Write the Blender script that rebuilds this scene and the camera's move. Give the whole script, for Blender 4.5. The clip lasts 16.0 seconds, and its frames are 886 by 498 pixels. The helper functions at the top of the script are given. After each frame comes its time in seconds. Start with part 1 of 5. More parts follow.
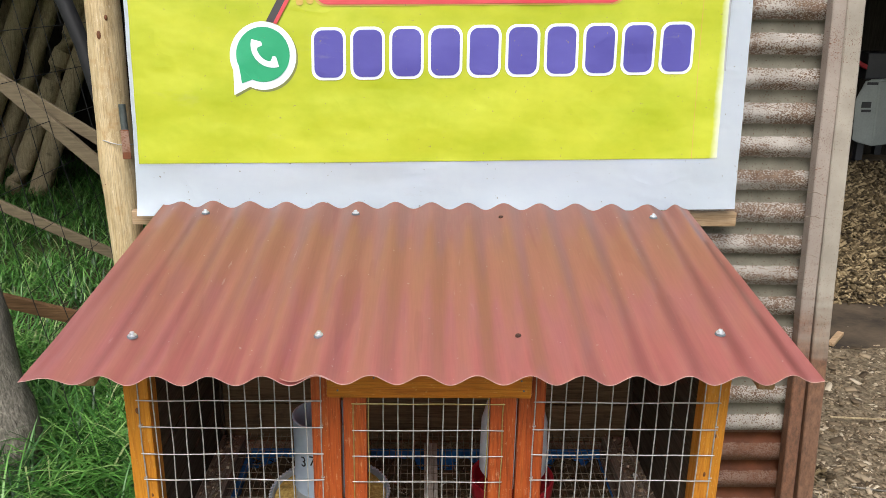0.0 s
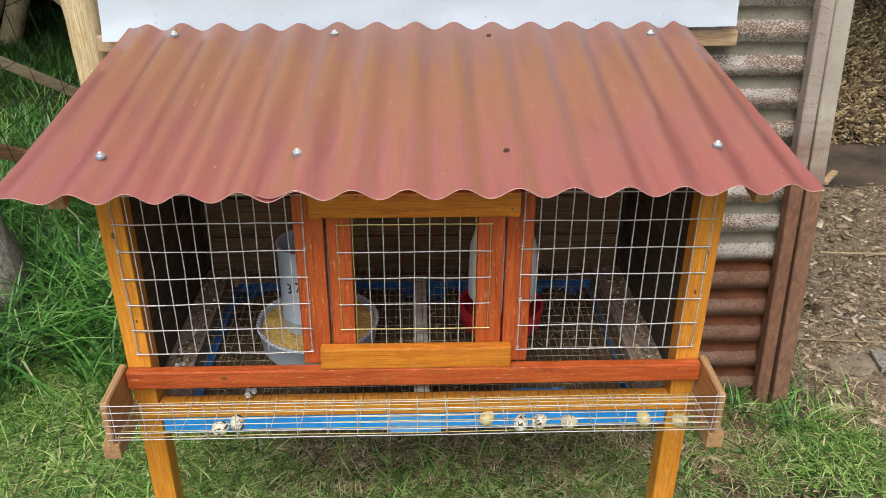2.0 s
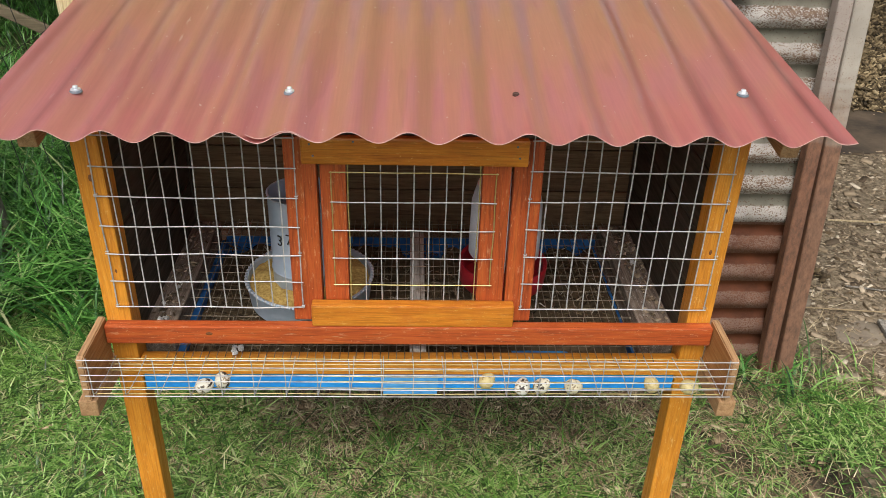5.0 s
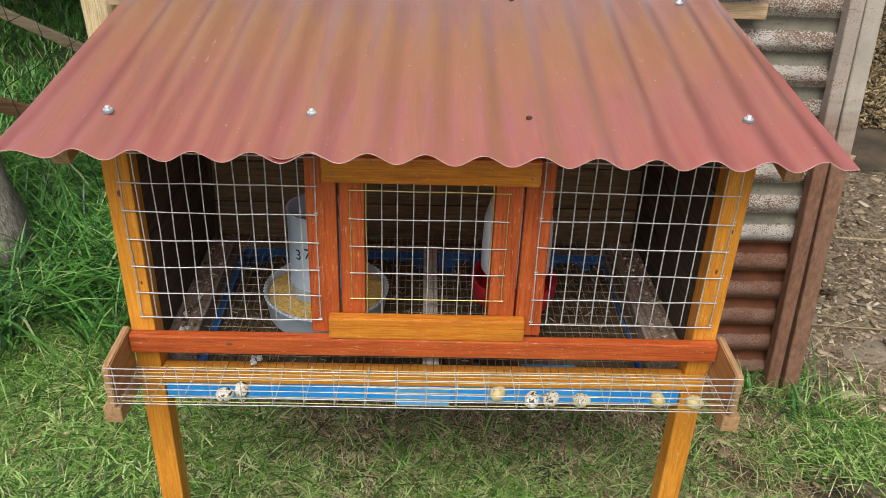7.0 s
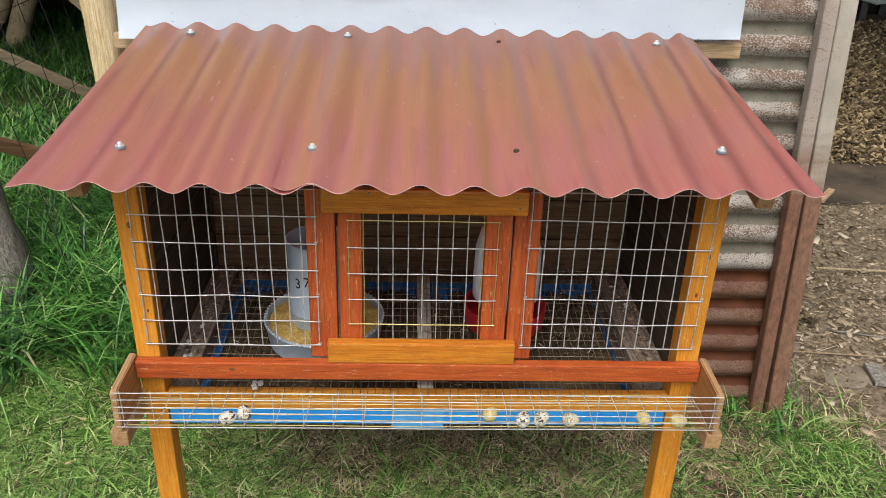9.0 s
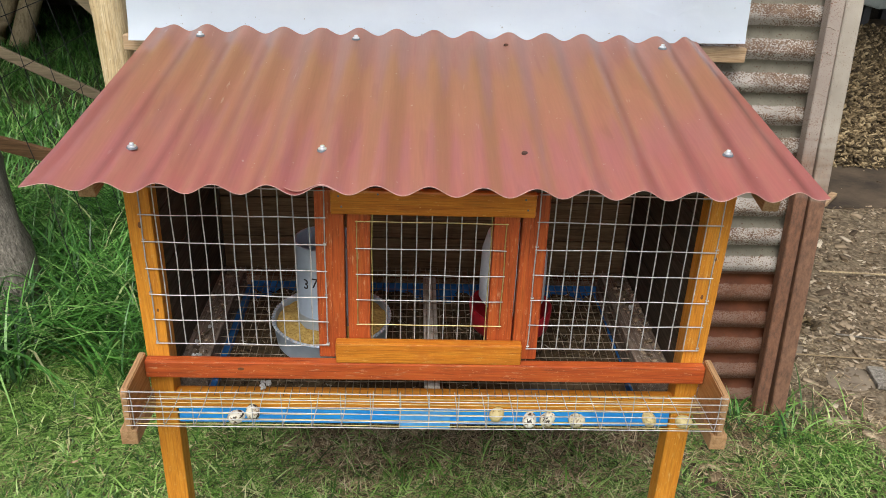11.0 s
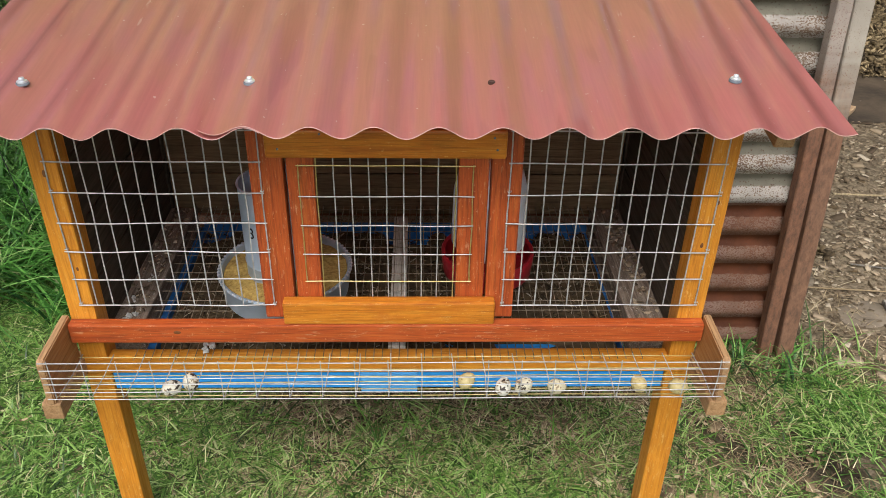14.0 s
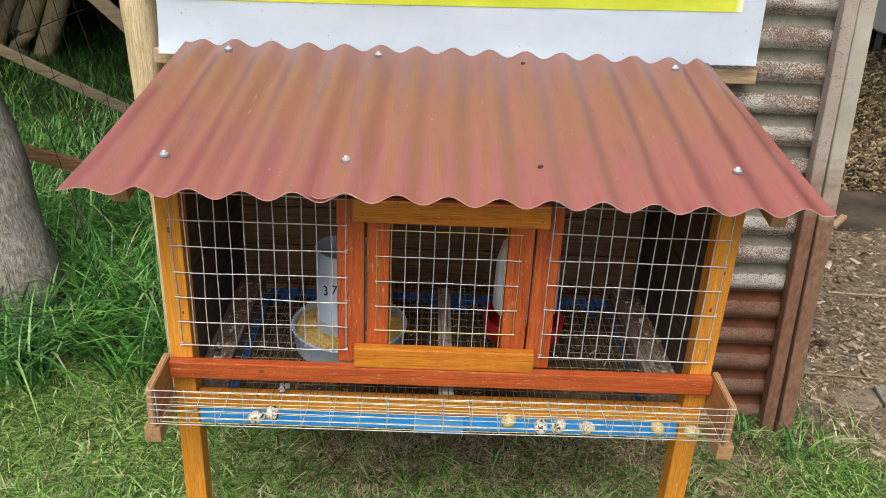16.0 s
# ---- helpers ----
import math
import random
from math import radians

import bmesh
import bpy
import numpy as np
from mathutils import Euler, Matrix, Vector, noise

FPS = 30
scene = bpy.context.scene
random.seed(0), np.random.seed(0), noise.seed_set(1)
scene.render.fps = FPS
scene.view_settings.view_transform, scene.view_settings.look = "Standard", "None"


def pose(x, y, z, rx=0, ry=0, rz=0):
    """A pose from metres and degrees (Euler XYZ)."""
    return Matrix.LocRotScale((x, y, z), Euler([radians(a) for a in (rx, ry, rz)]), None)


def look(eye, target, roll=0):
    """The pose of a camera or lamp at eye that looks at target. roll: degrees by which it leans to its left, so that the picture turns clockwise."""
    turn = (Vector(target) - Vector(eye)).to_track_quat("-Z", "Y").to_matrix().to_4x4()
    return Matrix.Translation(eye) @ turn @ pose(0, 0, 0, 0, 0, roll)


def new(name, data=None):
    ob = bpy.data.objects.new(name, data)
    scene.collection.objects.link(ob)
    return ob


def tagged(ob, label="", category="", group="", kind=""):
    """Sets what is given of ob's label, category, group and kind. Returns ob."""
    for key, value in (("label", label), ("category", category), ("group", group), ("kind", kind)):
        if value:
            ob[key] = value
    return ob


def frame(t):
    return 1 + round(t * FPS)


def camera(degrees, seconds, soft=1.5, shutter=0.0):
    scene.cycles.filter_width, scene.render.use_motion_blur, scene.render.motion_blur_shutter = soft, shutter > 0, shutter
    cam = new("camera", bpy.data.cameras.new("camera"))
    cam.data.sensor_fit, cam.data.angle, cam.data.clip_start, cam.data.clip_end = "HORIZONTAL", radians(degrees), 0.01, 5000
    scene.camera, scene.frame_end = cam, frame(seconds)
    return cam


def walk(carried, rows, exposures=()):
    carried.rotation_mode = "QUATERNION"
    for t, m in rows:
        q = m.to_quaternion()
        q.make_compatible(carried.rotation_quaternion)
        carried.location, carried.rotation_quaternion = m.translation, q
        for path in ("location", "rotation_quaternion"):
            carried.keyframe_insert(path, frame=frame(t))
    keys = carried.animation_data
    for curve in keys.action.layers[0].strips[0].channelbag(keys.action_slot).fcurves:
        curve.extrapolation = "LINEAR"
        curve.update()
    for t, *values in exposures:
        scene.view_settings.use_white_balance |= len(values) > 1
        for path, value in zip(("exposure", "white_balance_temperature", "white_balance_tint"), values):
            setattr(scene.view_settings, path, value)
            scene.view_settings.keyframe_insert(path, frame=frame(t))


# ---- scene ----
cam = camera(56.8, 16.0, soft=0.45)
PATH = [
    (0, (-0.015, -0.042, 1.58), (0.035, 1.863, 0.973), 1.0),
    (0.5, (-0.014, -0.024, 1.527), (0.049, 1.825, 0.767), 0.8),
    (1, (-0.015, -0.004, 1.489), (0.052, 1.795, 0.619), 0.5),
    (1.5, (-0.008, 0.003, 1.471), (0.059, 1.782, 0.558), 0.3),
    (2, (-0.001, -0.011, 1.483), (0.068, 1.765, 0.564), 0.4),
    (2.5, (-0.007, -0.048, 1.481), (0.062, 1.728, 0.564), 0.5),
    (3, (-0.016, -0.059, 1.467), (0.054, 1.717, 0.551), 0.6),
    (3.5, (-0.033, -0.06, 1.462), (0.042, 1.71, 0.535), 1.0),
    (4, (-0.021, 0.012, 1.437), (0.066, 1.769, 0.485), 1.7),
    (4.2, (-0.006, 0.068, 1.417), (0.082, 1.814, 0.447), 1.8),
    (6.5, (-0.021, 0.037, 1.444), (0.048, 1.767, 0.442), 2.1),
    (7, (-0.02, 0.026, 1.454), (0.041, 1.772, 0.48), 2.2),
    (7.5, (-0.028, -0.006, 1.454), (0.033, 1.759, 0.515), 2.5),
    (8, (-0.032, -0.032, 1.472), (0.033, 1.745, 0.556), 2.4),
    (8.5, (-0.021, -0.038, 1.469), (0.057, 1.749, 0.576), 2.2),
    (9, (-0.027, -0.052, 1.47), (0.055, 1.738, 0.582), 2.0),
    (11.5, (-0.041, -0.064, 1.473), (0.041, 1.729, 0.591), 2.3),
    (12, (-0.031, -0.028, 1.455), (0.06, 1.762, 0.567), 2.3),
    (12.5, (-0.025, -0.015, 1.46), (0.077, 1.771, 0.566), 2.3),
    (13, (-0.016, -0.018, 1.464), (0.086, 1.768, 0.57), 2.3),
    (13.5, (0.002, -0.002, 1.465), (0.118, 1.754, 0.515), 1.8),
    (14, (0.048, 0.149, 1.431), (0.11, 1.837, 0.36), 1.2),
    (14.5, (0.083, 0.299, 1.379), (0.094, 1.932, 0.225), 0.4),
    (15, (0.065, 0.283, 1.398), (0.069, 1.955, 0.299), 0.9),
    (15.5, (-0.003, 0.027, 1.451), (0.036, 1.794, 0.515), 2.1),
    (16, (-0.056, -0.118, 1.479), (-0.001, 1.695, 0.636), 2.9),
]
walk(cam, [(t, look(eye, target, roll)) for t, eye, target, roll in PATH], exposures=[(0, 0.66), (4, 0.67), (7, 0.66), (13.9, 0.64), (14.5, 0.88), (15.1, 0.9), (15.4, 0.62), (16, 0.65)])

# ---- world and light: a bright overcast day ----
world = bpy.data.worlds.new("sky")
scene.world = world
world.use_nodes = True
wn, wl = world.node_tree.nodes, world.node_tree.links
sky = wn.new("ShaderNodeTexSky")
sky.sky_type = "NISHITA"
sky.sun_disc = False
sky.sun_elevation, sky.sun_rotation = radians(58), radians(200)
sky.dust_density = 4.0
soft_sky = wn.new("ShaderNodeHueSaturation")
soft_sky.inputs["Saturation"].default_value = 0.45
wl.new(sky.outputs[0], soft_sky.inputs["Color"])
wl.new(soft_sky.outputs[0], wn["Background"].inputs["Color"])
wn["Background"].inputs["Strength"].default_value = 0.15
sun_data = bpy.data.lights.new("sun", "SUN")
sun_data.energy, sun_data.angle, sun_data.color = 1.5, radians(40), (1.0, 0.99, 0.98)
sun = new("sun", sun_data)
sun.matrix_world = look((-0.6, -3.0, 6.5), (0, 1.3, 0.5))


# ---- materials ----
def shader(name, rough=0.6, metal=0.0, spec=0.5):
    m = bpy.data.materials.new(name)
    m.use_nodes = True
    b = m.node_tree.nodes["Principled BSDF"]
    b.inputs["Roughness"].default_value = rough
    b.inputs["Metallic"].default_value = metal
    b.inputs["Specular IOR Level"].default_value = spec
    return m, m.node_tree.nodes, m.node_tree.links, b


def coords(n, l, scale=(1, 1, 1), shift=True):
    """Object coordinates, stretched, and moved by each object's own random number."""
    tc, mp = n.new("ShaderNodeTexCoord"), n.new("ShaderNodeMapping")
    mp.inputs["Scale"].default_value = scale
    l.new(tc.outputs["Object"], mp.inputs["Vector"])
    if shift:
        oi, mu = n.new("ShaderNodeObjectInfo"), n.new("ShaderNodeMath")
        mu.operation, mu.inputs[1].default_value = "MULTIPLY", 37.0
        l.new(oi.outputs["Random"], mu.inputs[0])
        l.new(mu.outputs[0], mp.inputs["Location"])
    return mp.outputs[0]


def noise_tex(n, l, vec, scale, detail=4.0, rough=0.55, dist=0.0):
    t = n.new("ShaderNodeTexNoise")
    t.inputs["Scale"].default_value, t.inputs["Detail"].default_value = scale, detail
    t.inputs["Roughness"].default_value, t.inputs["Distortion"].default_value = rough, dist
    l.new(vec, t.inputs["Vector"])
    return t.outputs["Fac"]


def ramp(n, l, fac, stops):
    r = n.new("ShaderNodeValToRGB")
    e = r.color_ramp.elements
    while len(e) < len(stops):
        e.new(0.5)
    for k, (p, c) in zip(e, stops):
        k.position, k.color = p, (*c, 1) if len(c) == 3 else c
    l.new(fac, r.inputs["Fac"])
    return r.outputs["Color"]


def grey(v):
    return (v, v, v)


def mix(n, l, fac, a, b, kind="MIX"):
    m = n.new("ShaderNodeMix")
    m.data_type, m.blend_type = "RGBA", kind
    for sock, v in ((m.inputs[0], fac), (m.inputs[6], a), (m.inputs[7], b)):
        if isinstance(v, (int, float)):
            sock.default_value = v
        elif isinstance(v, tuple):
            sock.default_value = (*v, 1)
        else:
            l.new(v, sock)
    return m.outputs[2]


def bump(n, l, b, height, strength=0.3, distance=0.002):
    k = n.new("ShaderNodeBump")
    k.inputs["Strength"].default_value, k.inputs["Distance"].default_value = strength, distance
    l.new(height, k.inputs["Height"])
    l.new(k.outputs[0], b.inputs["Normal"])


def wood(name, dark, mid, light, axis="x", rough=0.5, wear=None, stain=None, relief=0.3, spec=0.4, pore=0.55):
    """Timber with grain along an axis, dark pores, worn specks and stains."""
    m, n, l, b = shader(name, rough, 0, spec)

    def along(a, c):
        return coords(n, l, {"x": (a, c, c), "y": (c, a, c), "z": (c, c, a)}[axis])

    g = noise_tex(n, l, along(1.4, 26), 4.0, 8, 0.7, 0.8)
    c = ramp(n, l, g, [(0.3, dark), (0.48, mid), (0.68, light)])
    pores = noise_tex(n, l, along(6, 150), 3.0, 4, 0.7)
    c = mix(n, l, pore, c, ramp(n, l, pores, [(0.36, grey(0.35)), (0.52, grey(1.0))]), "MULTIPLY")
    v2 = coords(n, l)
    big = noise_tex(n, l, v2, 11.0, 4, 0.6)
    c = mix(n, l, 0.5, c, ramp(n, l, big, [(0.3, grey(0.6)), (0.7, grey(1.0))]), "MULTIPLY")
    if wear:
        w = noise_tex(n, l, along(14, 70), 3.0, 6, 0.75)
        c = mix(n, l, ramp(n, l, w, [(0.58, grey(0.0)), (0.68, grey(0.75))]), c, wear)
        w = noise_tex(n, l, v2, 240.0, 2, 0.5)
        c = mix(n, l, ramp(n, l, w, [(0.7, grey(0.0)), (0.74, grey(0.7))]), c, wear)
    if stain:
        w = noise_tex(n, l, v2, 16.0, 5, 0.7)
        c = mix(n, l, ramp(n, l, w, [(0.55, grey(0.0)), (0.72, grey(0.85))]), c, stain)
    l.new(c, b.inputs["Base Color"])
    l.new(ramp(n, l, g, [(0.3, grey(min(1.0, rough + 0.15))), (0.7, grey(max(0.2, rough - 0.08)))]), b.inputs["Roughness"])
    bump(n, l, b, pores, relief, 0.0012)
    return m


def plain(name, a, c2, scale=8.0, rough=0.5, metal=0.0, relief=0.15, spec=0.5, fine=90.0):
    """Two tones in broad clouds over a fine grain."""
    m, n, l, b = shader(name, rough, metal, spec)
    v = coords(n, l)
    c = ramp(n, l, noise_tex(n, l, v, scale, 5, 0.6), [(0.3, a), (0.7, c2)])
    f = noise_tex(n, l, v, fine, 3)
    c = mix(n, l, 0.3, c, ramp(n, l, f, [(0.3, grey(0.6)), (0.65, grey(1.0))]), "MULTIPLY")
    l.new(c, b.inputs["Base Color"])
    bump(n, l, b, f, relief, 0.001)
    return m


orange = {a: wood("varnished_orange_" + a, (0.42, 0.14, 0.014), (0.58, 0.22, 0.02), (0.66, 0.28, 0.035), a, 0.38, wear=(0.62, 0.38, 0.14), pore=0.32) for a in "xz"}
plank_wood = wood("varnished_plank", (0.36, 0.1, 0.01), (0.52, 0.168, 0.014), (0.62, 0.24, 0.028), "x", 0.36, wear=(0.62, 0.34, 0.1), stain=(0.4, 0.11, 0.01), pore=0.5)
redwood = {a: wood("varnished_red_" + a, (0.24, 0.042, 0.012), (0.42, 0.076, 0.016), (0.49, 0.12, 0.028), a, 0.4, wear=(0.52, 0.26, 0.14), pore=0.55) for a in "xz"}
tan_wood = {a: wood("planed_tan_" + a, (0.23, 0.122, 0.052), (0.36, 0.205, 0.092), (0.46, 0.29, 0.15), a, 0.6, pore=0.4) for a in "xyz"}
tray_wood = wood("varnished_tray_side", (0.22, 0.09, 0.026), (0.36, 0.155, 0.048), (0.45, 0.225, 0.085), "y", 0.5, pore=0.4)
# inner timber: the hutch's own shade is put into this dark tone
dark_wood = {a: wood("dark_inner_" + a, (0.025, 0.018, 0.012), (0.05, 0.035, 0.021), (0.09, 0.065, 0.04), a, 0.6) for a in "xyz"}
back_wood = wood("inner_back_wood", (0.09, 0.055, 0.026), (0.17, 0.106, 0.05), (0.25, 0.16, 0.08), "x", 0.65, stain=(0.07, 0.045, 0.024))
ledge_wood = wood("soiled_ledge_wood", (0.1, 0.075, 0.055), (0.2, 0.15, 0.11), (0.33, 0.27, 0.21), "y", 0.85, stain=(0.06, 0.045, 0.03), wear=(0.6, 0.58, 0.52))
grey_bar = wood("weathered_grey_bar", (0.34, 0.31, 0.26), (0.58, 0.54, 0.47), (0.7, 0.66, 0.6), "y", 0.85, stain=(0.2, 0.16, 0.1))
rail_wood = wood("weathered_rail", (0.11, 0.084, 0.049), (0.155, 0.119, 0.07), (0.21, 0.163, 0.098), "x", 0.75, pore=0.2)
red_rail = wood("brown_rail", (0.09, 0.04, 0.016), (0.16, 0.08, 0.03), (0.24, 0.13, 0.06), "x", 0.75)
pole_wood = wood("peeled_pole", (0.34, 0.225, 0.1), (0.58, 0.435, 0.235), (0.7, 0.56, 0.345), "z", 0.7, stain=(0.42, 0.25, 0.1), wear=(0.74, 0.63, 0.44), relief=0.8)
log_wood = wood("old_pole_wood", (0.18, 0.13, 0.07), (0.4, 0.31, 0.175), (0.55, 0.44, 0.27), "z", 0.8, stain=(0.08, 0.06, 0.035), wear=(0.5, 0.4, 0.25), relief=0.7)
trunk_wood = wood("barkless_trunk", (0.06, 0.052, 0.04), (0.2, 0.178, 0.145), (0.4, 0.36, 0.3), "z", 0.85, stain=(0.085, 0.08, 0.062), wear=(0.5, 0.45, 0.38), relief=0.9, pore=0.85)
batten_wood = wood("raw_batten", (0.3, 0.18, 0.09), (0.45, 0.3, 0.17), (0.55, 0.4, 0.25), "x", 0.7)

# galvanised wire
wire_metal, n, l, b = shader("galvanised_wire", 0.6, 0.4)
l.new(ramp(n, l, noise_tex(n, l, coords(n, l), 60, 3), [(0.3, (0.26, 0.26, 0.25)), (0.7, (0.52, 0.51, 0.48))]), b.inputs["Base Color"])
dirty_wire, n, l, b = shader("soiled_wire", 0.65, 0.3)
l.new(ramp(n, l, noise_tex(n, l, coords(n, l), 45, 3), [(0.35, (0.09, 0.062, 0.035)), (0.65, (0.3, 0.245, 0.17))]), b.inputs["Base Color"])
# golden wire; on the door it paints in the orange wood's reflection
golden_wire, n, l, b = shader("zinc_wire_golden", 0.45, 0.5)
l.new(ramp(n, l, noise_tex(n, l, coords(n, l), 60, 3), [(0.3, (0.33, 0.24, 0.05)), (0.7, (0.46, 0.4, 0.2))]), b.inputs["Base Color"])
old_wire, n, l, b = shader("dark_fence_wire", 0.9, 0.0, 0.1)
b.inputs["Base Color"].default_value = (0.02, 0.02, 0.02, 1)
zinc, n, l, b = shader("zinc_sheet", 0.38, 0.3)
l.new(ramp(n, l, noise_tex(n, l, coords(n, l), 14, 4), [(0.3, (0.32, 0.4, 0.48)), (0.7, (0.5, 0.58, 0.67))]), b.inputs["Base Color"])
bolt_metal = plain("bolt_metal", (0.62, 0.65, 0.68), (0.8, 0.83, 0.86), 90, 0.3, 0.75)
dull_steel = plain("dull_steel", (0.07, 0.085, 0.08), (0.16, 0.18, 0.17), 30, 0.5, 0.5)
rubber = plain("rubber_washer", (0.1, 0.12, 0.14), (0.17, 0.19, 0.21), 60, 0.6)

# roof sheets: faded terracotta plastic, scuffed down the slope, reflected tan painted on ridges and towards the back
PITCH = 0.0872
roof_mat, n, l, b = shader("terracotta_roof_sheet", 0.4, 0, 0.5)
v = coords(n, l, (1, 1, 1), False)
brushed = noise_tex(n, l, coords(n, l, (34, 1.3, 3), False), 1.0, 6, 0.65, 0.3)
cloud = noise_tex(n, l, v, 5.0, 4, 0.6)
sy, ridge, crest, far, tinted = (n.new(k) for k in ("ShaderNodeSeparateXYZ", "ShaderNodeMath", "ShaderNodeMath", "ShaderNodeMath", "ShaderNodeMath"))
l.new(v, sy.inputs[0])
ridge.operation, ridge.inputs[1].default_value, ridge.inputs[2].default_value = "MULTIPLY_ADD", math.tau / PITCH, math.tau * 0.527 / PITCH
crest.operation = "COSINE"
l.new(sy.outputs[0], ridge.inputs[0])
l.new(ridge.outputs[0], crest.inputs[0])
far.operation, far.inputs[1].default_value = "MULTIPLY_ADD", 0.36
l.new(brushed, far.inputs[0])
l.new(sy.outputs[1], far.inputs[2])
tinted.operation, tinted.inputs[1].default_value = "MULTIPLY_ADD", 0.06
l.new(crest.outputs[0], tinted.inputs[0])
l.new(far.outputs[0], tinted.inputs[2])
# banner's reflection put into the colour: pink in front, tan behind
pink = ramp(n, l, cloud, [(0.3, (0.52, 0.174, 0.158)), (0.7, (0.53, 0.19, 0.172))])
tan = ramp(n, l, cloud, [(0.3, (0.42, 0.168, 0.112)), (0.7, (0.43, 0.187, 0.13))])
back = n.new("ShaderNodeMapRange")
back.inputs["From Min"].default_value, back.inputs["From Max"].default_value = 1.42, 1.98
l.new(tinted.outputs[0], back.inputs["Value"])
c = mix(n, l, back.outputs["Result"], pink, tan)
# dark reflections in the glossy sheet, painted as redder streaks
mirror_streak = noise_tex(n, l, coords(n, l, (22, 2.4, 3), False), 1.0, 2, 0.4, 0.3)
c = mix(n, l, ramp(n, l, mirror_streak, [(0.6, grey(0.0)), (0.625, grey(0.22))]), c, (0.36, 0.1, 0.088))
grain = noise_tex(n, l, coords(n, l, (300, 9, 30), False), 1.0, 3, 0.6)
c = mix(n, l, 0.16, c, ramp(n, l, grain, [(0.35, grey(0.55)), (0.65, grey(1.0))]), "MULTIPLY")
scuff = noise_tex(n, l, coords(n, l, (60, 7, 10), False), 1.6, 3, 0.5)
c = mix(n, l, ramp(n, l, scuff, [(0.72, grey(0.0)), (0.77, grey(0.55))]), c, (0.62, 0.42, 0.38))
speck = noise_tex(n, l, v, 120, 1, 0.4)
c = mix(n, l, ramp(n, l, speck, [(0.78, grey(0.0)), (0.8, grey(0.7))]), c, (0.66, 0.5, 0.44))
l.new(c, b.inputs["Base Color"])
l.new(ramp(n, l, cloud, [(0.3, grey(0.34)), (0.7, grey(0.46))]), b.inputs["Roughness"])
b.inputs["Coat Weight"].default_value, b.inputs["Coat Roughness"].default_value = 1.0, 0.04
b.inputs["Coat IOR"].default_value = 1.45
bump(n, l, b, noise_tex(n, l, v, 35, 3), 0.05, 0.001)
hole_mat = plain("dark_rusty_hole", (0.03, 0.012, 0.008), (0.09, 0.035, 0.02), 200, 0.9)
edge_mat = plain("roof_sheet_torn_edge", (0.5, 0.25, 0.22), (0.62, 0.38, 0.34), 30, 0.6)

# rusty painted iron
def iron(name, coat, rusty, low, high, foot=0.0):
    m, n, l, b = shader(name, 0.7, 0.1, 0.4)
    v = coords(n, l, (1, 1, 1), False)
    fleck = noise_tex(n, l, coords(n, l, (330, 330, 300), False), 1.0, 5, 0.7)
    broad = noise_tex(n, l, coords(n, l, (3, 3, 16), False), 1.0, 4, 0.6)
    rust = ramp(n, l, noise_tex(n, l, coords(n, l, (75, 75, 34), False), 1.0, 8, 0.75), [(0.34, rusty[0]), (0.66, rusty[1])])
    s = n.new("ShaderNodeMath")
    s.operation = "ADD"
    h = n.new("ShaderNodeMath")
    h.operation, h.inputs[1].default_value = "MULTIPLY_ADD", 0.35
    h.inputs[2].default_value = -0.175
    l.new(broad, h.inputs[0])
    l.new(fleck, s.inputs[0])
    l.new(h.outputs[0], s.inputs[1])
    paint = ramp(n, l, noise_tex(n, l, v, 12, 3), [(0.3, coat[0]), (0.7, coat[1])])
    c = mix(n, l, ramp(n, l, s.outputs[0], [(low, grey(0.0)), (high, grey(1.0))]), rust, paint)
    if foot:
        sz, ad = n.new("ShaderNodeSeparateXYZ"), n.new("ShaderNodeMath")
        l.new(v, sz.inputs[0])
        ad.operation, ad.inputs[1].default_value = "MULTIPLY_ADD", 0.35
        l.new(broad, ad.inputs[0])
        l.new(sz.outputs[2], ad.inputs[2])
        c = mix(n, l, ramp(n, l, ad.outputs[0], [(foot - 0.1, grey(0.92)), (foot + 0.15, grey(0.0))]), c, rust)
    l.new(c, b.inputs["Base Color"])
    bump(n, l, b, fleck, 0.35, 0.0012)
    return m


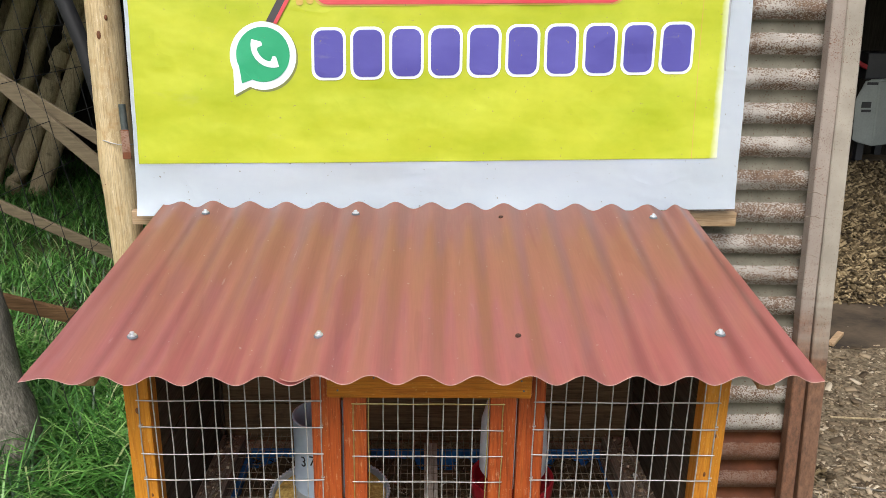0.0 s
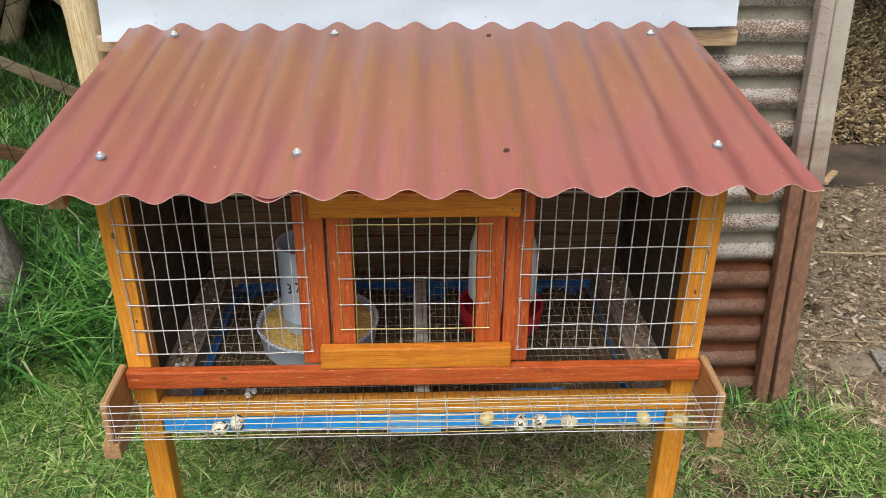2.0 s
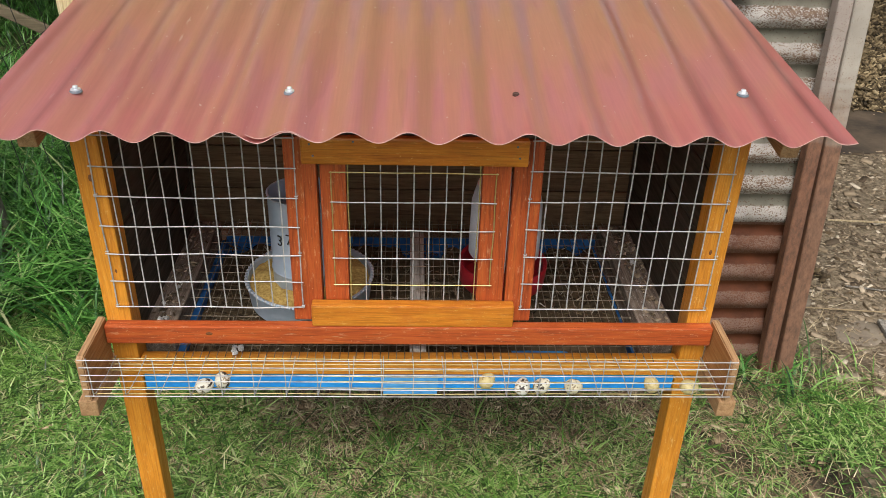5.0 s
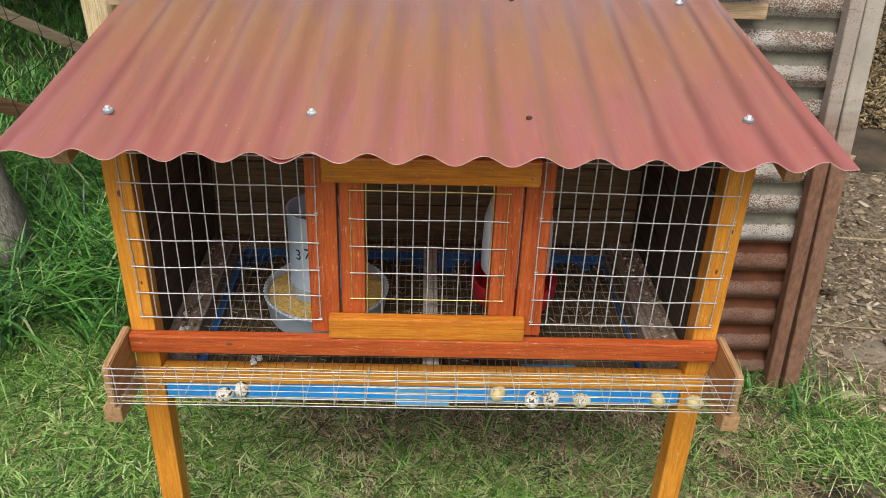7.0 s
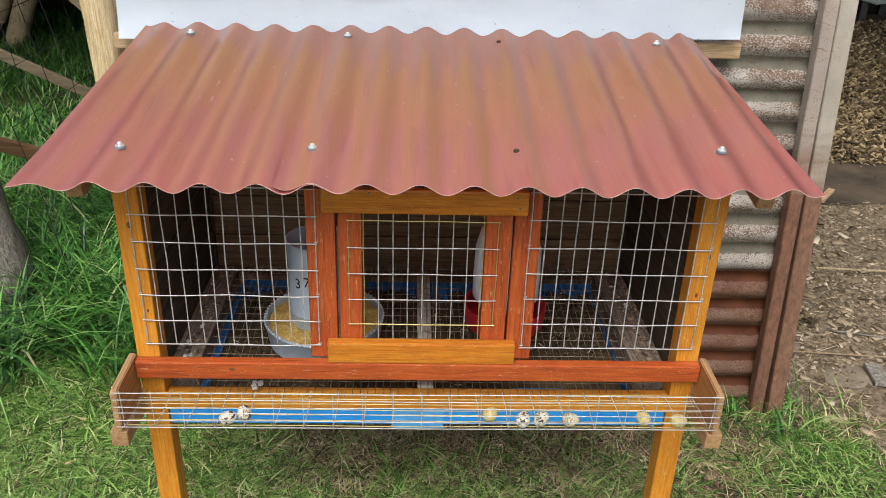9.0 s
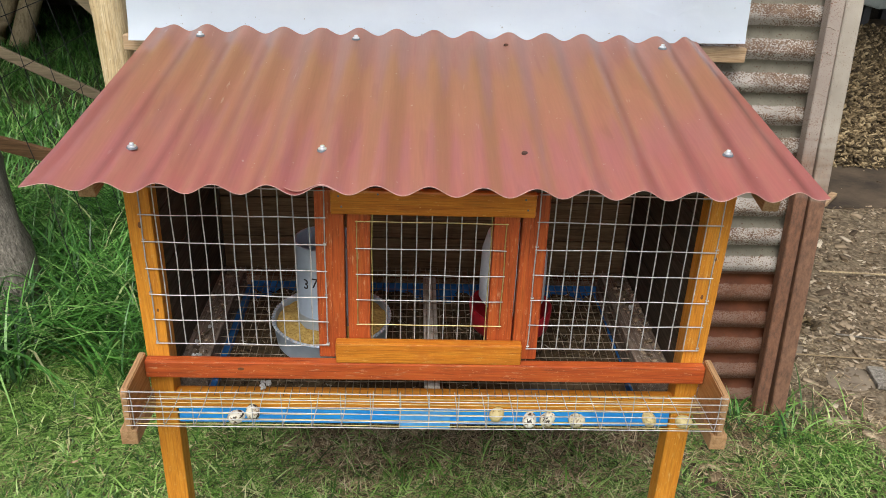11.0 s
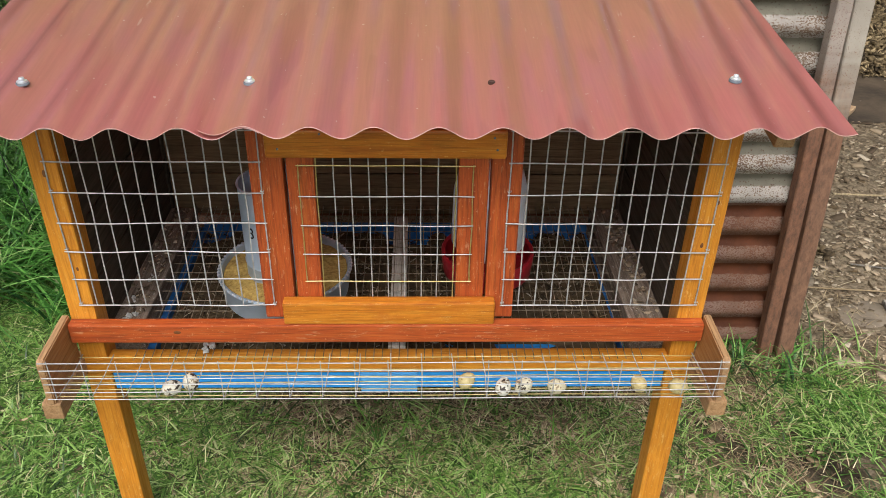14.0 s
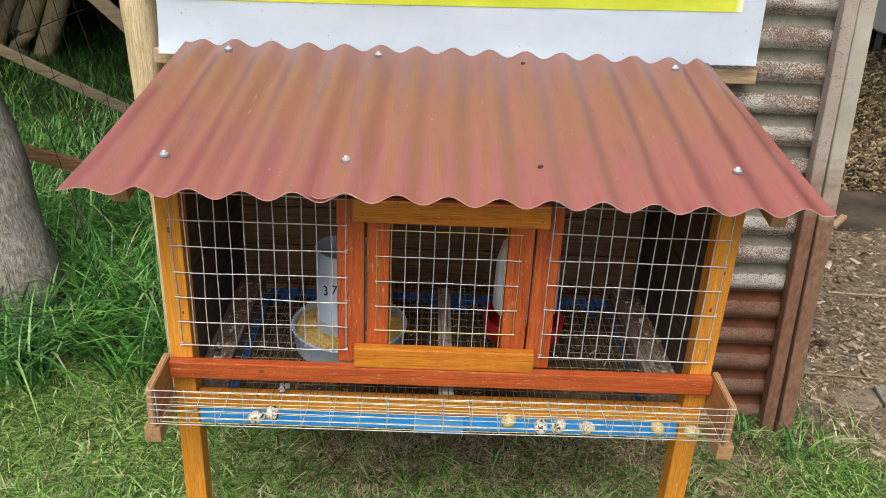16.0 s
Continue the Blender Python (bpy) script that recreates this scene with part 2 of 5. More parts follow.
# old sheets: paint flaked to white specks on the outer ribs; dull primer in the hollows, darkened for their shade
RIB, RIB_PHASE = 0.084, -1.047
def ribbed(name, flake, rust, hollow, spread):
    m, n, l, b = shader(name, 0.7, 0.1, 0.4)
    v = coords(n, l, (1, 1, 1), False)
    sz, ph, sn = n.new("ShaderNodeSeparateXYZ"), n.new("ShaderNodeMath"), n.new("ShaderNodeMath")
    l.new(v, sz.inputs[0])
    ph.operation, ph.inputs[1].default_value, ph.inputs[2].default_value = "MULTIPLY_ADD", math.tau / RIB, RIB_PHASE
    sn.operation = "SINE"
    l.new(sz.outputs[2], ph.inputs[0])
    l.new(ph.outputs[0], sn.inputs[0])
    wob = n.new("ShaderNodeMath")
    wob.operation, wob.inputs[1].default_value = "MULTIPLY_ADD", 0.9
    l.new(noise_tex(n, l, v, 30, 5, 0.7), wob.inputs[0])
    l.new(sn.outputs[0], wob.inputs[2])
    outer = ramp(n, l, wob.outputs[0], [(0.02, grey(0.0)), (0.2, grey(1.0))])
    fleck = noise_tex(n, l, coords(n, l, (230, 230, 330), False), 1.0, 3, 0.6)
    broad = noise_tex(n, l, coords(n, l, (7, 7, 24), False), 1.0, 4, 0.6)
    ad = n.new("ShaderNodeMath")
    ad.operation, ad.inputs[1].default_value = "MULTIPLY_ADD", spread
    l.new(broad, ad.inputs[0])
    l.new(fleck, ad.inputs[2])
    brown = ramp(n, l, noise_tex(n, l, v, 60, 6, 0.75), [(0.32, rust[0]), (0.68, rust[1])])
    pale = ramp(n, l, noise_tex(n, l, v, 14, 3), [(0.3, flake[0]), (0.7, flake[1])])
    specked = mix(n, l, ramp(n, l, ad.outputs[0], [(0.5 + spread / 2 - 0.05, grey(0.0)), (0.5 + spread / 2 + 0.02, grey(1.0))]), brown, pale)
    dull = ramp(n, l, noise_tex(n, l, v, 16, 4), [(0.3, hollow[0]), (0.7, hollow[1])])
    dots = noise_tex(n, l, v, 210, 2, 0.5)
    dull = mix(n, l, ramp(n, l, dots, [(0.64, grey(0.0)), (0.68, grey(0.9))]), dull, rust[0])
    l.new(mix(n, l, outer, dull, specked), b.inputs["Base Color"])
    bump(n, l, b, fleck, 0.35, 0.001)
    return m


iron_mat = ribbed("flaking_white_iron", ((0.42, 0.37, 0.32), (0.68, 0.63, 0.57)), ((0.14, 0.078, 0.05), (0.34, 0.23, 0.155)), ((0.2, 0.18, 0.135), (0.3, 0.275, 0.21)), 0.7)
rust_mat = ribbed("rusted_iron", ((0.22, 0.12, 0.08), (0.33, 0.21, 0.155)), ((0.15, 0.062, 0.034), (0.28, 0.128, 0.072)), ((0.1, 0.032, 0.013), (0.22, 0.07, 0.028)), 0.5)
brown_profile = iron("brown_steel_profile", ((0.27, 0.22, 0.185), (0.35, 0.295, 0.25)), ((0.075, 0.03, 0.015), (0.23, 0.1, 0.05)), 0.34, 0.43, 0.95)
grey_profile = iron("grey_steel_profile", ((0.27, 0.235, 0.19), (0.38, 0.335, 0.275)), ((0.085, 0.036, 0.019), (0.24, 0.115, 0.062)), 0.33, 0.4, 0.92)

# banner inks on vinyl
def vinyl(name, a, c2, rough=0.42, worn=0.0):
    m, n, l, b = shader(name, rough, 0, 0.5)
    v = coords(n, l, (1, 1, 1), False)
    c = ramp(n, l, noise_tex(n, l, coords(n, l, (1, 1, 1.6), False), 6.0, 6, 0.6), [(0.32, a), (0.68, c2)])
    spot = noise_tex(n, l, v, 110, 2)
    c = mix(n, l, ramp(n, l, spot, [(0.72, grey(0.0)), (0.75, grey(0.7))]), c, (0.26, 0.2, 0.1))
    if worn:
        ex, bled = n.new("ShaderNodeSeparateXYZ"), n.new("ShaderNodeMath")
        l.new(v, ex.inputs[0])
        bled.operation, bled.inputs[1].default_value = "MULTIPLY_ADD", 0.03
        l.new(noise_tex(n, l, v, 14, 4), bled.inputs[0])
        l.new(ex.outputs[0], bled.inputs[2])
        thin = n.new("ShaderNodeMapRange")
        thin.inputs["From Min"].default_value, thin.inputs["From Max"].default_value = worn - 0.012, worn + 0.016
        l.new(bled.outputs[0], thin.inputs["Value"])
        c = mix(n, l, thin.outputs["Result"], c, (0.8, 0.84, 0.8))
    smear = noise_tex(n, l, coords(n, l, (5, 5, 14), False), 1.0, 7, 0.75)
    c = mix(n, l, ramp(n, l, smear, [(0.62, grey(0.0)), (0.74, grey(0.18))]), c, (0.42, 0.38, 0.24))
    l.new(c, b.inputs["Base Color"])
    soft_fold = noise_tex(n, l, coords(n, l, (4, 4, 7), False), 1.0, 3, 0.5)
    fold = n.new("ShaderNodeMath")
    fold.operation, fold.inputs[1].default_value = "SUBTRACT", 0.5
    l.new(noise_tex(n, l, coords(n, l, (7, 7, 9), False), 1.0, 1, 0.4, 0.3), fold.inputs[0])
    sharp = n.new("ShaderNodeMath")
    sharp.operation = "ABSOLUTE"
    l.new(fold.outputs[0], sharp.inputs[0])
    crease = ramp(n, l, sharp.outputs[0], [(0.0, grey(1.0)), (0.06, grey(0.35)), (0.16, grey(0.0))])
    faint = ramp(n, l, noise_tex(n, l, v, 7, 3), [(0.5, grey(0.0)), (0.7, grey(1.0))])
    height = mix(n, l, 0.1, soft_fold, mix(n, l, 1.0, crease, faint, "MULTIPLY"), "ADD")
    bump(n, l, b, height, 0.6, 0.014)
    return m


vinyl_white = vinyl("white_vinyl", (0.78, 0.855, 0.95), (0.83, 0.9, 0.97))
vinyl_yellow = vinyl("yellow_ink", (0.36, 0.42, 0.01), (0.5, 0.53, 0.035), worn=0.71)
vinyl_violet = vinyl("violet_ink", (0.075, 0.065, 0.3), (0.095, 0.085, 0.36))
vinyl_green = vinyl("green_ink", (0.015, 0.3, 0.13), (0.03, 0.36, 0.17))
vinyl_red = vinyl("red_ink", (0.55, 0.05, 0.06), (0.62, 0.08, 0.09))
vinyl_black = vinyl("dark_ink", (0.04, 0.035, 0.04), (0.07, 0.06, 0.06))
vinyl_ochre = vinyl("ochre_ink", (0.5, 0.32, 0.05), (0.56, 0.38, 0.1))
vinyl_olive = vinyl("olive_ink", (0.16, 0.18, 0.05), (0.22, 0.24, 0.07))
vinyl_grey = vinyl("grey_ink", (0.3, 0.31, 0.33), (0.38, 0.4, 0.42))

blue_paint = plain("blue_plastic", (0.014, 0.21, 0.6), (0.03, 0.3, 0.72), 10, 0.35)
# darker copy of the blue plastic, with the shade inside painted in
shaded_blue = plain("shaded_blue_plastic", (0.008, 0.075, 0.24), (0.02, 0.15, 0.42), 22, 0.6)
pale_blue = plain("pale_blue_patch", (0.05, 0.26, 0.58), (0.09, 0.34, 0.66), 18, 0.5)
litter_mat = plain("dropping_litter", (0.04, 0.026, 0.012), (0.12, 0.08, 0.037), 25, 0.95, fine=200)
feed_mat = plain("yellow_ground_feed", (0.26, 0.15, 0.03), (0.6, 0.42, 0.12), 150, 0.95, relief=1.0, fine=420)
jar_mat = plain("milky_plastic", (0.7, 0.75, 0.8), (0.8, 0.84, 0.88), 8, 0.35)
red_plastic = plain("red_plastic", (0.32, 0.012, 0.02), (0.42, 0.02, 0.03), 10, 0.35)
down_mat = plain("greyish_down", (0.34, 0.33, 0.3), (0.6, 0.59, 0.56), 220, 0.9)
knot_mat = plain("dark_knot", (0.1, 0.03, 0.008), (0.18, 0.06, 0.015), 300, 0.6)
ink = plain("black_marker", (0.012, 0.012, 0.015), (0.02, 0.02, 0.02), 30, 0.7)
pipe_mat = plain("black_pipe", (0.008, 0.008, 0.009), (0.018, 0.018, 0.019), 12, 0.55, spec=0.3)
machine_mat = plain("grey_machine_paint", (0.33, 0.36, 0.33), (0.44, 0.47, 0.43), 6, 0.5)
dark_paint = plain("dark_machine_paint", (0.03, 0.03, 0.032), (0.06, 0.06, 0.06), 8, 0.6)
# near-black tones that deepen the shade of the added shed
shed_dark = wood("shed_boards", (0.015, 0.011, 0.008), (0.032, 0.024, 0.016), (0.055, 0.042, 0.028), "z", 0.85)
tin_under = plain("shade_roof_tin", (0.05, 0.05, 0.05), (0.1, 0.095, 0.09), 5, 0.6, 0.3)

plain_egg, n, l, b = shader("faintly_speckled_shell", 0.5, 0, 0.4)
l.new(ramp(n, l, noise_tex(n, l, coords(n, l), 190, 3, 0.6), [(0.4, (0.5, 0.42, 0.2)), (0.6, (0.44, 0.35, 0.15)), (0.68, (0.2, 0.14, 0.06))]), b.inputs["Base Color"])
egg_mat, n, l, b = shader("speckled_shell", 0.5, 0, 0.4)
v = coords(n, l)
oi = n.new("ShaderNodeObjectInfo")
base = ramp(n, l, oi.outputs["Random"], [(0.0, (0.6, 0.58, 0.46)), (0.35, (0.52, 0.46, 0.29)), (0.7, (0.58, 0.57, 0.5)), (1.0, (0.42, 0.34, 0.14))])
c = mix(n, l, ramp(n, l, noise_tex(n, l, v, 150, 2, 0.5), [(0.56, grey(0.0)), (0.6, grey(0.9))]), base, (0.22, 0.16, 0.09))
c = mix(n, l, ramp(n, l, noise_tex(n, l, v, 75, 3, 0.6), [(0.57, grey(0.0)), (0.6, grey(1.0))]), c, (0.035, 0.025, 0.018))
l.new(c, b.inputs["Base Color"])


def leafy(name, stops, rough=0.42, trans=0.25):
    """Blades and flakes: one tone for each piece."""
    m, n, l, b = shader(name, rough, 0, 0.5 if trans else 0.3)
    g = n.new("ShaderNodeNewGeometry")
    c = ramp(n, l, g.outputs["Random Per Island"], stops)
    c = mix(n, l, 0.4, c, ramp(n, l, noise_tex(n, l, coords(n, l, (1, 1, 1), False), 2.5, 4), [(0.3, grey(0.6)), (0.7, grey(1.0))]), "MULTIPLY")
    l.new(c, b.inputs["Base Color"])
    if trans:
        t, a = n.new("ShaderNodeBsdfTranslucent"), n.new("ShaderNodeMixShader")
        l.new(c, t.inputs["Color"])
        a.inputs[0].default_value = trans
        l.new(b.outputs[0], a.inputs[1])
        l.new(t.outputs[0], a.inputs[2])
        l.new(a.outputs[0], n["Material Output"].inputs["Surface"])
    return m


grass_mat = leafy("green_grass", [(0.0, (0.014, 0.036, 0.007)), (0.28, (0.06, 0.145, 0.02)), (0.58, (0.155, 0.305, 0.05)), (0.8, (0.3, 0.49, 0.12)), (0.94, (0.44, 0.59, 0.21)), (1.0, (0.6, 0.53, 0.31))])
tall_mat = leafy("tall_grass", [(0.0, (0.01, 0.045, 0.009)), (0.45, (0.062, 0.2, 0.032)), (0.78, (0.14, 0.345, 0.066)), (0.94, (0.28, 0.49, 0.14)), (1.0, (0.42, 0.43, 0.22))], 0.36)
litter_straw_mat = leafy("soiled_straw", [(0.0, (0.03, 0.02, 0.012)), (0.6, (0.1, 0.07, 0.035)), (0.92, (0.2, 0.15, 0.08)), (1.0, (0.5, 0.46, 0.38))], 0.9, 0.0)
straw_mat = leafy("dry_straw", [(0.0, (0.06, 0.04, 0.022)), (0.45, (0.22, 0.155, 0.085)), (0.8, (0.43, 0.33, 0.19)), (1.0, (0.6, 0.51, 0.34))], 0.8, 0.0)
chip_mat = leafy("wood_chips", [(0.0, (0.07, 0.048, 0.028)), (0.5, (0.21, 0.155, 0.095)), (0.85, (0.36, 0.28, 0.185)), (1.0, (0.54, 0.46, 0.34))], 0.8, 0.0)
pile_mat = leafy("chip_heap", [(0.0, (0.035, 0.024, 0.012)), (0.5, (0.14, 0.1, 0.05)), (0.8, (0.28, 0.205, 0.11)), (1.0, (0.44, 0.34, 0.19))], 0.8, 0.0)

# ground: soil to one side, mossy thatch to the other, with a damp dark patch
ground_mat, n, l, b = shader("soil_and_turf", 0.95, 0, 0.2)
v = coords(n, l, (1, 1, 1), False)
big, fine = noise_tex(n, l, v, 2.2, 5, 0.6), noise_tex(n, l, v, 45, 5, 0.7)
soil = ramp(n, l, fine, [(0.3, (0.085, 0.062, 0.038)), (0.5, (0.215, 0.166, 0.107)), (0.7, (0.37, 0.3, 0.205))])
turf = ramp(n, l, fine, [(0.35, (0.014, 0.012, 0.007)), (0.55, (0.055, 0.042, 0.024)), (0.75, (0.15, 0.115, 0.07))])
sx = n.new("ShaderNodeSeparateXYZ")
l.new(v, sx.inputs[0])
side = n.new("ShaderNodeMath")
side.operation, side.inputs[1].default_value = "MULTIPLY_ADD", 0.5
l.new(sx.outputs[0], side.inputs[0])
l.new(big, side.inputs[2])
c = mix(n, l, ramp(n, l, side.outputs[0], [(0.88, grey(0.0)), (1.02, grey(1.0))]), turf, soil)
reach = n.new("ShaderNodeVectorMath")
reach.operation = "DISTANCE"
reach.inputs[1].default_value = (1.5, 3.0, 0.0)
l.new(v, reach.inputs[0])
wide = n.new("ShaderNodeMath")
wide.operation, wide.inputs[1].default_value = "MULTIPLY_ADD", 5.0
l.new(noise_tex(n, l, v, 0.45, 5, 0.6), wide.inputs[0])
l.new(reach.outputs["Value"], wide.inputs[2])
meadow = ramp(n, l, noise_tex(n, l, v, 1.3, 9, 0.75), [(0.3, (0.03, 0.045, 0.014)), (0.5, (0.06, 0.095, 0.025)), (0.7, (0.13, 0.15, 0.05))])
fade = n.new("ShaderNodeMapRange")
fade.inputs["From Min"].default_value, fade.inputs["From Max"].default_value = 5.6, 8.2
l.new(wide.outputs[0], fade.inputs["Value"])
c = mix(n, l, fade.outputs["Result"], c, meadow)
c = mix(n, l, 0.6, c, ramp(n, l, big, [(0.3, grey(0.55)), (0.65, grey(1.0))]), "MULTIPLY")
lumps = noise_tex(n, l, v, 9, 6, 0.65)
c = mix(n, l, 0.5, c, ramp(n, l, lumps, [(0.35, grey(0.5)), (0.55, grey(1.0))]), "MULTIPLY")
l.new(c, b.inputs["Base Color"])
bump(n, l, b, mix(n, l, 0.5, fine, lumps), 1.0, 0.03)
stone_mat = plain("dusty_stone", (0.14, 0.108, 0.073), (0.21, 0.168, 0.118), 14, 0.9, relief=0.6, fine=140)
damp_mat = plain("damp_dark_floor", (0.022, 0.015, 0.009), (0.115, 0.082, 0.05), 5, 0.9, relief=1.0, fine=60)


# ---- building helpers ----
def mesh_object(name, bm_or_mesh, material):
    if isinstance(bm_or_mesh, bmesh.types.BMesh):
        me = bpy.data.meshes.new(name)
        bm_or_mesh.normal_update()
        for e in bm_or_mesh.edges:
            if len(e.link_faces) == 2 and e.calc_face_angle(0.0) > 0.7:
                e.smooth = False
        bm_or_mesh.to_mesh(me)
        bm_or_mesh.free()
    else:
        me = bm_or_mesh
    for m in material if isinstance(material, (list, tuple)) else [material]:
        me.materials.append(m)
    return new(name, me)


def thing(name, loc, label, category, group="", kind=""):
    """An Empty at a thing's base, to which its parts belong."""
    e = new(name)
    e.location = loc
    e.empty_display_size = 0.05
    return tagged(e, label, category, group, kind)


def part(name, bm, material, parent, label=""):
    ob = mesh_object(name, bm, material)
    ob.parent = parent
    if parent.type == "EMPTY":
        ob.matrix_parent_inverse = Matrix.Translation(-Vector(parent.location))
    return tagged(ob, label)


def solo(name, bm, material, label, category, group="", kind=""):
    return tagged(mesh_object(name, bm, material), label, category, group, kind)


def box(x0, x1, y0, y1, z0, z1, bevel=0.002, bm=None, turn=None):
    """A block with softened edges."""
    bm = bm or bmesh.new()
    made = bmesh.ops.create_cube(bm, size=1.0)["verts"]
    m = Matrix.Translation(((x0 + x1) / 2, (y0 + y1) / 2, (z0 + z1) / 2)) @ (turn or Matrix()) @ Matrix.Diagonal((x1 - x0, y1 - y0, z1 - z0, 1))
    bmesh.ops.transform(bm, matrix=m, verts=made)
    if bevel:
        edges = list({e for q in made for e in q.link_edges})
        bmesh.ops.bevel(bm, geom=edges, offset=bevel, segments=2, affect="EDGES", profile=0.6)
    return bm


def board(a, b, width, thick, bevel=0.003, up=(0, 0, 1)):
    """A board from a to b: width across, along 'up'; thick the other way."""
    a, b = Vector(a), Vector(b)
    d = (b - a).normalized()
    side = d.cross(Vector(up)).normalized()
    top = side.cross(d)
    m = Matrix((d, side, top)).transposed().to_4x4()
    h = (b - a).length / 2
    bm = box(-h, h, -thick / 2, thick / 2, -width / 2, width / 2, bevel)
    bmesh.ops.transform(bm, matrix=Matrix.Translation((a + b) / 2) @ m, verts=bm.verts)
    return bm


def tube(bm, points, radii, sides=6, caps=True):
    """A round rod through points."""
    pts = [Vector(p) for p in points]
    if isinstance(radii, (int, float)):
        radii = [radii] * len(pts)
    rings = []
    for i, p in enumerate(pts):
        d = (pts[min(i + 1, len(pts) - 1)] - pts[max(i - 1, 0)]).normalized()
        u = d.orthogonal().normalized() if abs(d.z) > 0.9 else d.cross(Vector((0, 0, 1))).normalized()
        w = d.cross(u)
        rings.append([bm.verts.new(p + radii[i] * (math.cos(k * math.tau / sides) * u + math.sin(k * math.tau / sides) * w)) for k in range(sides)])
    for r, q in zip(rings, rings[1:]):
        for k in range(sides):
            f = bm.faces.new((r[k], r[(k + 1) % sides], q[(k + 1) % sides], q[k]))
            f.smooth = True
    if caps:
        bm.faces.new(rings[0][::-1])
        bm.faces.new(rings[-1])
    return bm


def lathe(profile, centre=(0, 0, 0), sides=40, smooth=True):
    """A turned shape from (radius, height) pairs."""
    bm = bmesh.new()
    cx, cy, cz = centre
    rings = []
    for r, z in profile:
        if r < 1e-6:
            rings.append([bm.verts.new((cx, cy, cz + z))] * sides)
        else:
            rings.append([bm.verts.new((cx + r * math.cos(k * math.tau / sides), cy + r * math.sin(k * math.tau / sides), cz + z)) for k in range(sides)])
    for a, c in zip(rings, rings[1:]):
        for k in range(sides):
            q = (k + 1) % sides
            vs = []
            for vert in (a[k], a[q], c[q], c[k]):
                if vert not in vs:
                    vs.append(vert)
            if len(vs) > 2:
                bm.faces.new(vs).smooth = smooth
    return bm


def array_mesh(name, verts, tris):
    """A mesh from arrays of corners and of triangles or quads."""
    me = bpy.data.meshes.new(name)
    k = tris.shape[1]
    me.vertices.add(len(verts))
    me.vertices.foreach_set("co", verts.astype(np.float32).ravel())
    me.loops.add(tris.size)
    me.loops.foreach_set("vertex_index", tris.astype(np.int32).ravel())
    me.polygons.add(len(tris))
    me.polygons.foreach_set("loop_start", np.arange(0, tris.size, k, dtype=np.int32))
    me.update(calc_edges=True)
    return me


# ---- the ground ----
def ground_z(x, y):
    return 0.012 * noise.noise((x * 1.7, y * 1.7, 0.0)) + (0.006 if x < 0.9 else 0.012) * noise.noise((x * 6, y * 6, 3.0))


def build_ground():
    near = [-2.6 + 0.05 * i for i in range(105)]
    xs = [-400, -120, -40, -15, -7, -4, -3] + near + [3, 3.6, 4.4, 6, 9, 15, 40, 120, 400]
    ys = [-400, -120, -40, -15, -6, -3, -1.5, -0.5, 0.2] + [0.6 + 0.05 * i for i in range(85)] + [5.2, 6, 8, 12, 20, 50, 130, 400]
    co = np.array([(x, y, ground_z(x, y) if abs(x) < 3 and 0.5 < y < 5 else -0.004) for y in ys for x in xs])
    w = len(xs)
    quads = np.array([(j * w + i, j * w + i + 1, (j + 1) * w + i + 1, (j + 1) * w + i) for j in range(len(ys) - 1) for i in range(w - 1)])
    me = array_mesh("ground", co, quads)
    me.polygons.foreach_set("use_smooth", [True] * len(quads))
    solo("ground", me, ground_mat, "trodden brown soil and thin worn turf", "ground", kind="structure")


build_ground()
rng = np.random.default_rng(7)


def blades(name, roots, height, width, lean, curl, material, label, category, segments=3):
    """Grass: each blade a tapering bent strip."""
    n = len(roots)
    ang = rng.uniform(0, math.tau, n)
    h = height * rng.uniform(0.45, 1.25, n)
    wd = width * rng.uniform(0.6, 1.3, n)
    ln = lean * rng.uniform(0.2, 1.4, n)
    cl = curl * rng.uniform(0.3, 1.5, n)
    dx, dy = np.cos(ang), np.sin(ang)
    px, py = -dy, dx
    cols = []
    for s in range(segments + 1):
        f = s / segments
        out = h * (ln * f + cl * f * f)
        up = h * (f - 0.55 * cl * f * f * f)
        half = wd * (1 - f) ** 0.6 / 2
        for sign in ((-1, 1) if s < segments else (0,)):
            cols.append(np.stack([roots[:, 0] + dx * out + sign * px * half, roots[:, 1] + dy * out + sign * py * half, roots[:, 2] + np.maximum(up, 0.004)], 1))
    k = len(cols)
    verts = np.stack(cols, 1).reshape(-1, 3)
    tris = []
    for s in range(segments - 1):
        a = 2 * s
        tris += [(a, a + 1, a + 3), (a, a + 3, a + 2)]
    tris.append((k - 3, k - 2, k - 1))
    t = (np.arange(n)[:, None, None] * k + np.array(tris)[None]).reshape(-1, 3)
    return solo(name, array_mesh(name, verts, t), material, label, category, kind="stuff")


def scatter(n, x0, x1, y0, y1, keep):
    """Random places on the ground where keep() lets them stand."""
    out = []
    while len(out) < n:
        x, y = rng.uniform(x0, x1), rng.uniform(y0, y1)
        if rng.random() < keep(x, y):
            out.append((x, y, ground_z(x, y) - 0.003))
    return np.array(out)


def patch(x, y, s=2.6, seed=0.0):
    return noise.noise((x * s, y * s, seed)) + 0.5 * noise.noise((x * s * 2.7, y * s * 2.7, seed + 5))


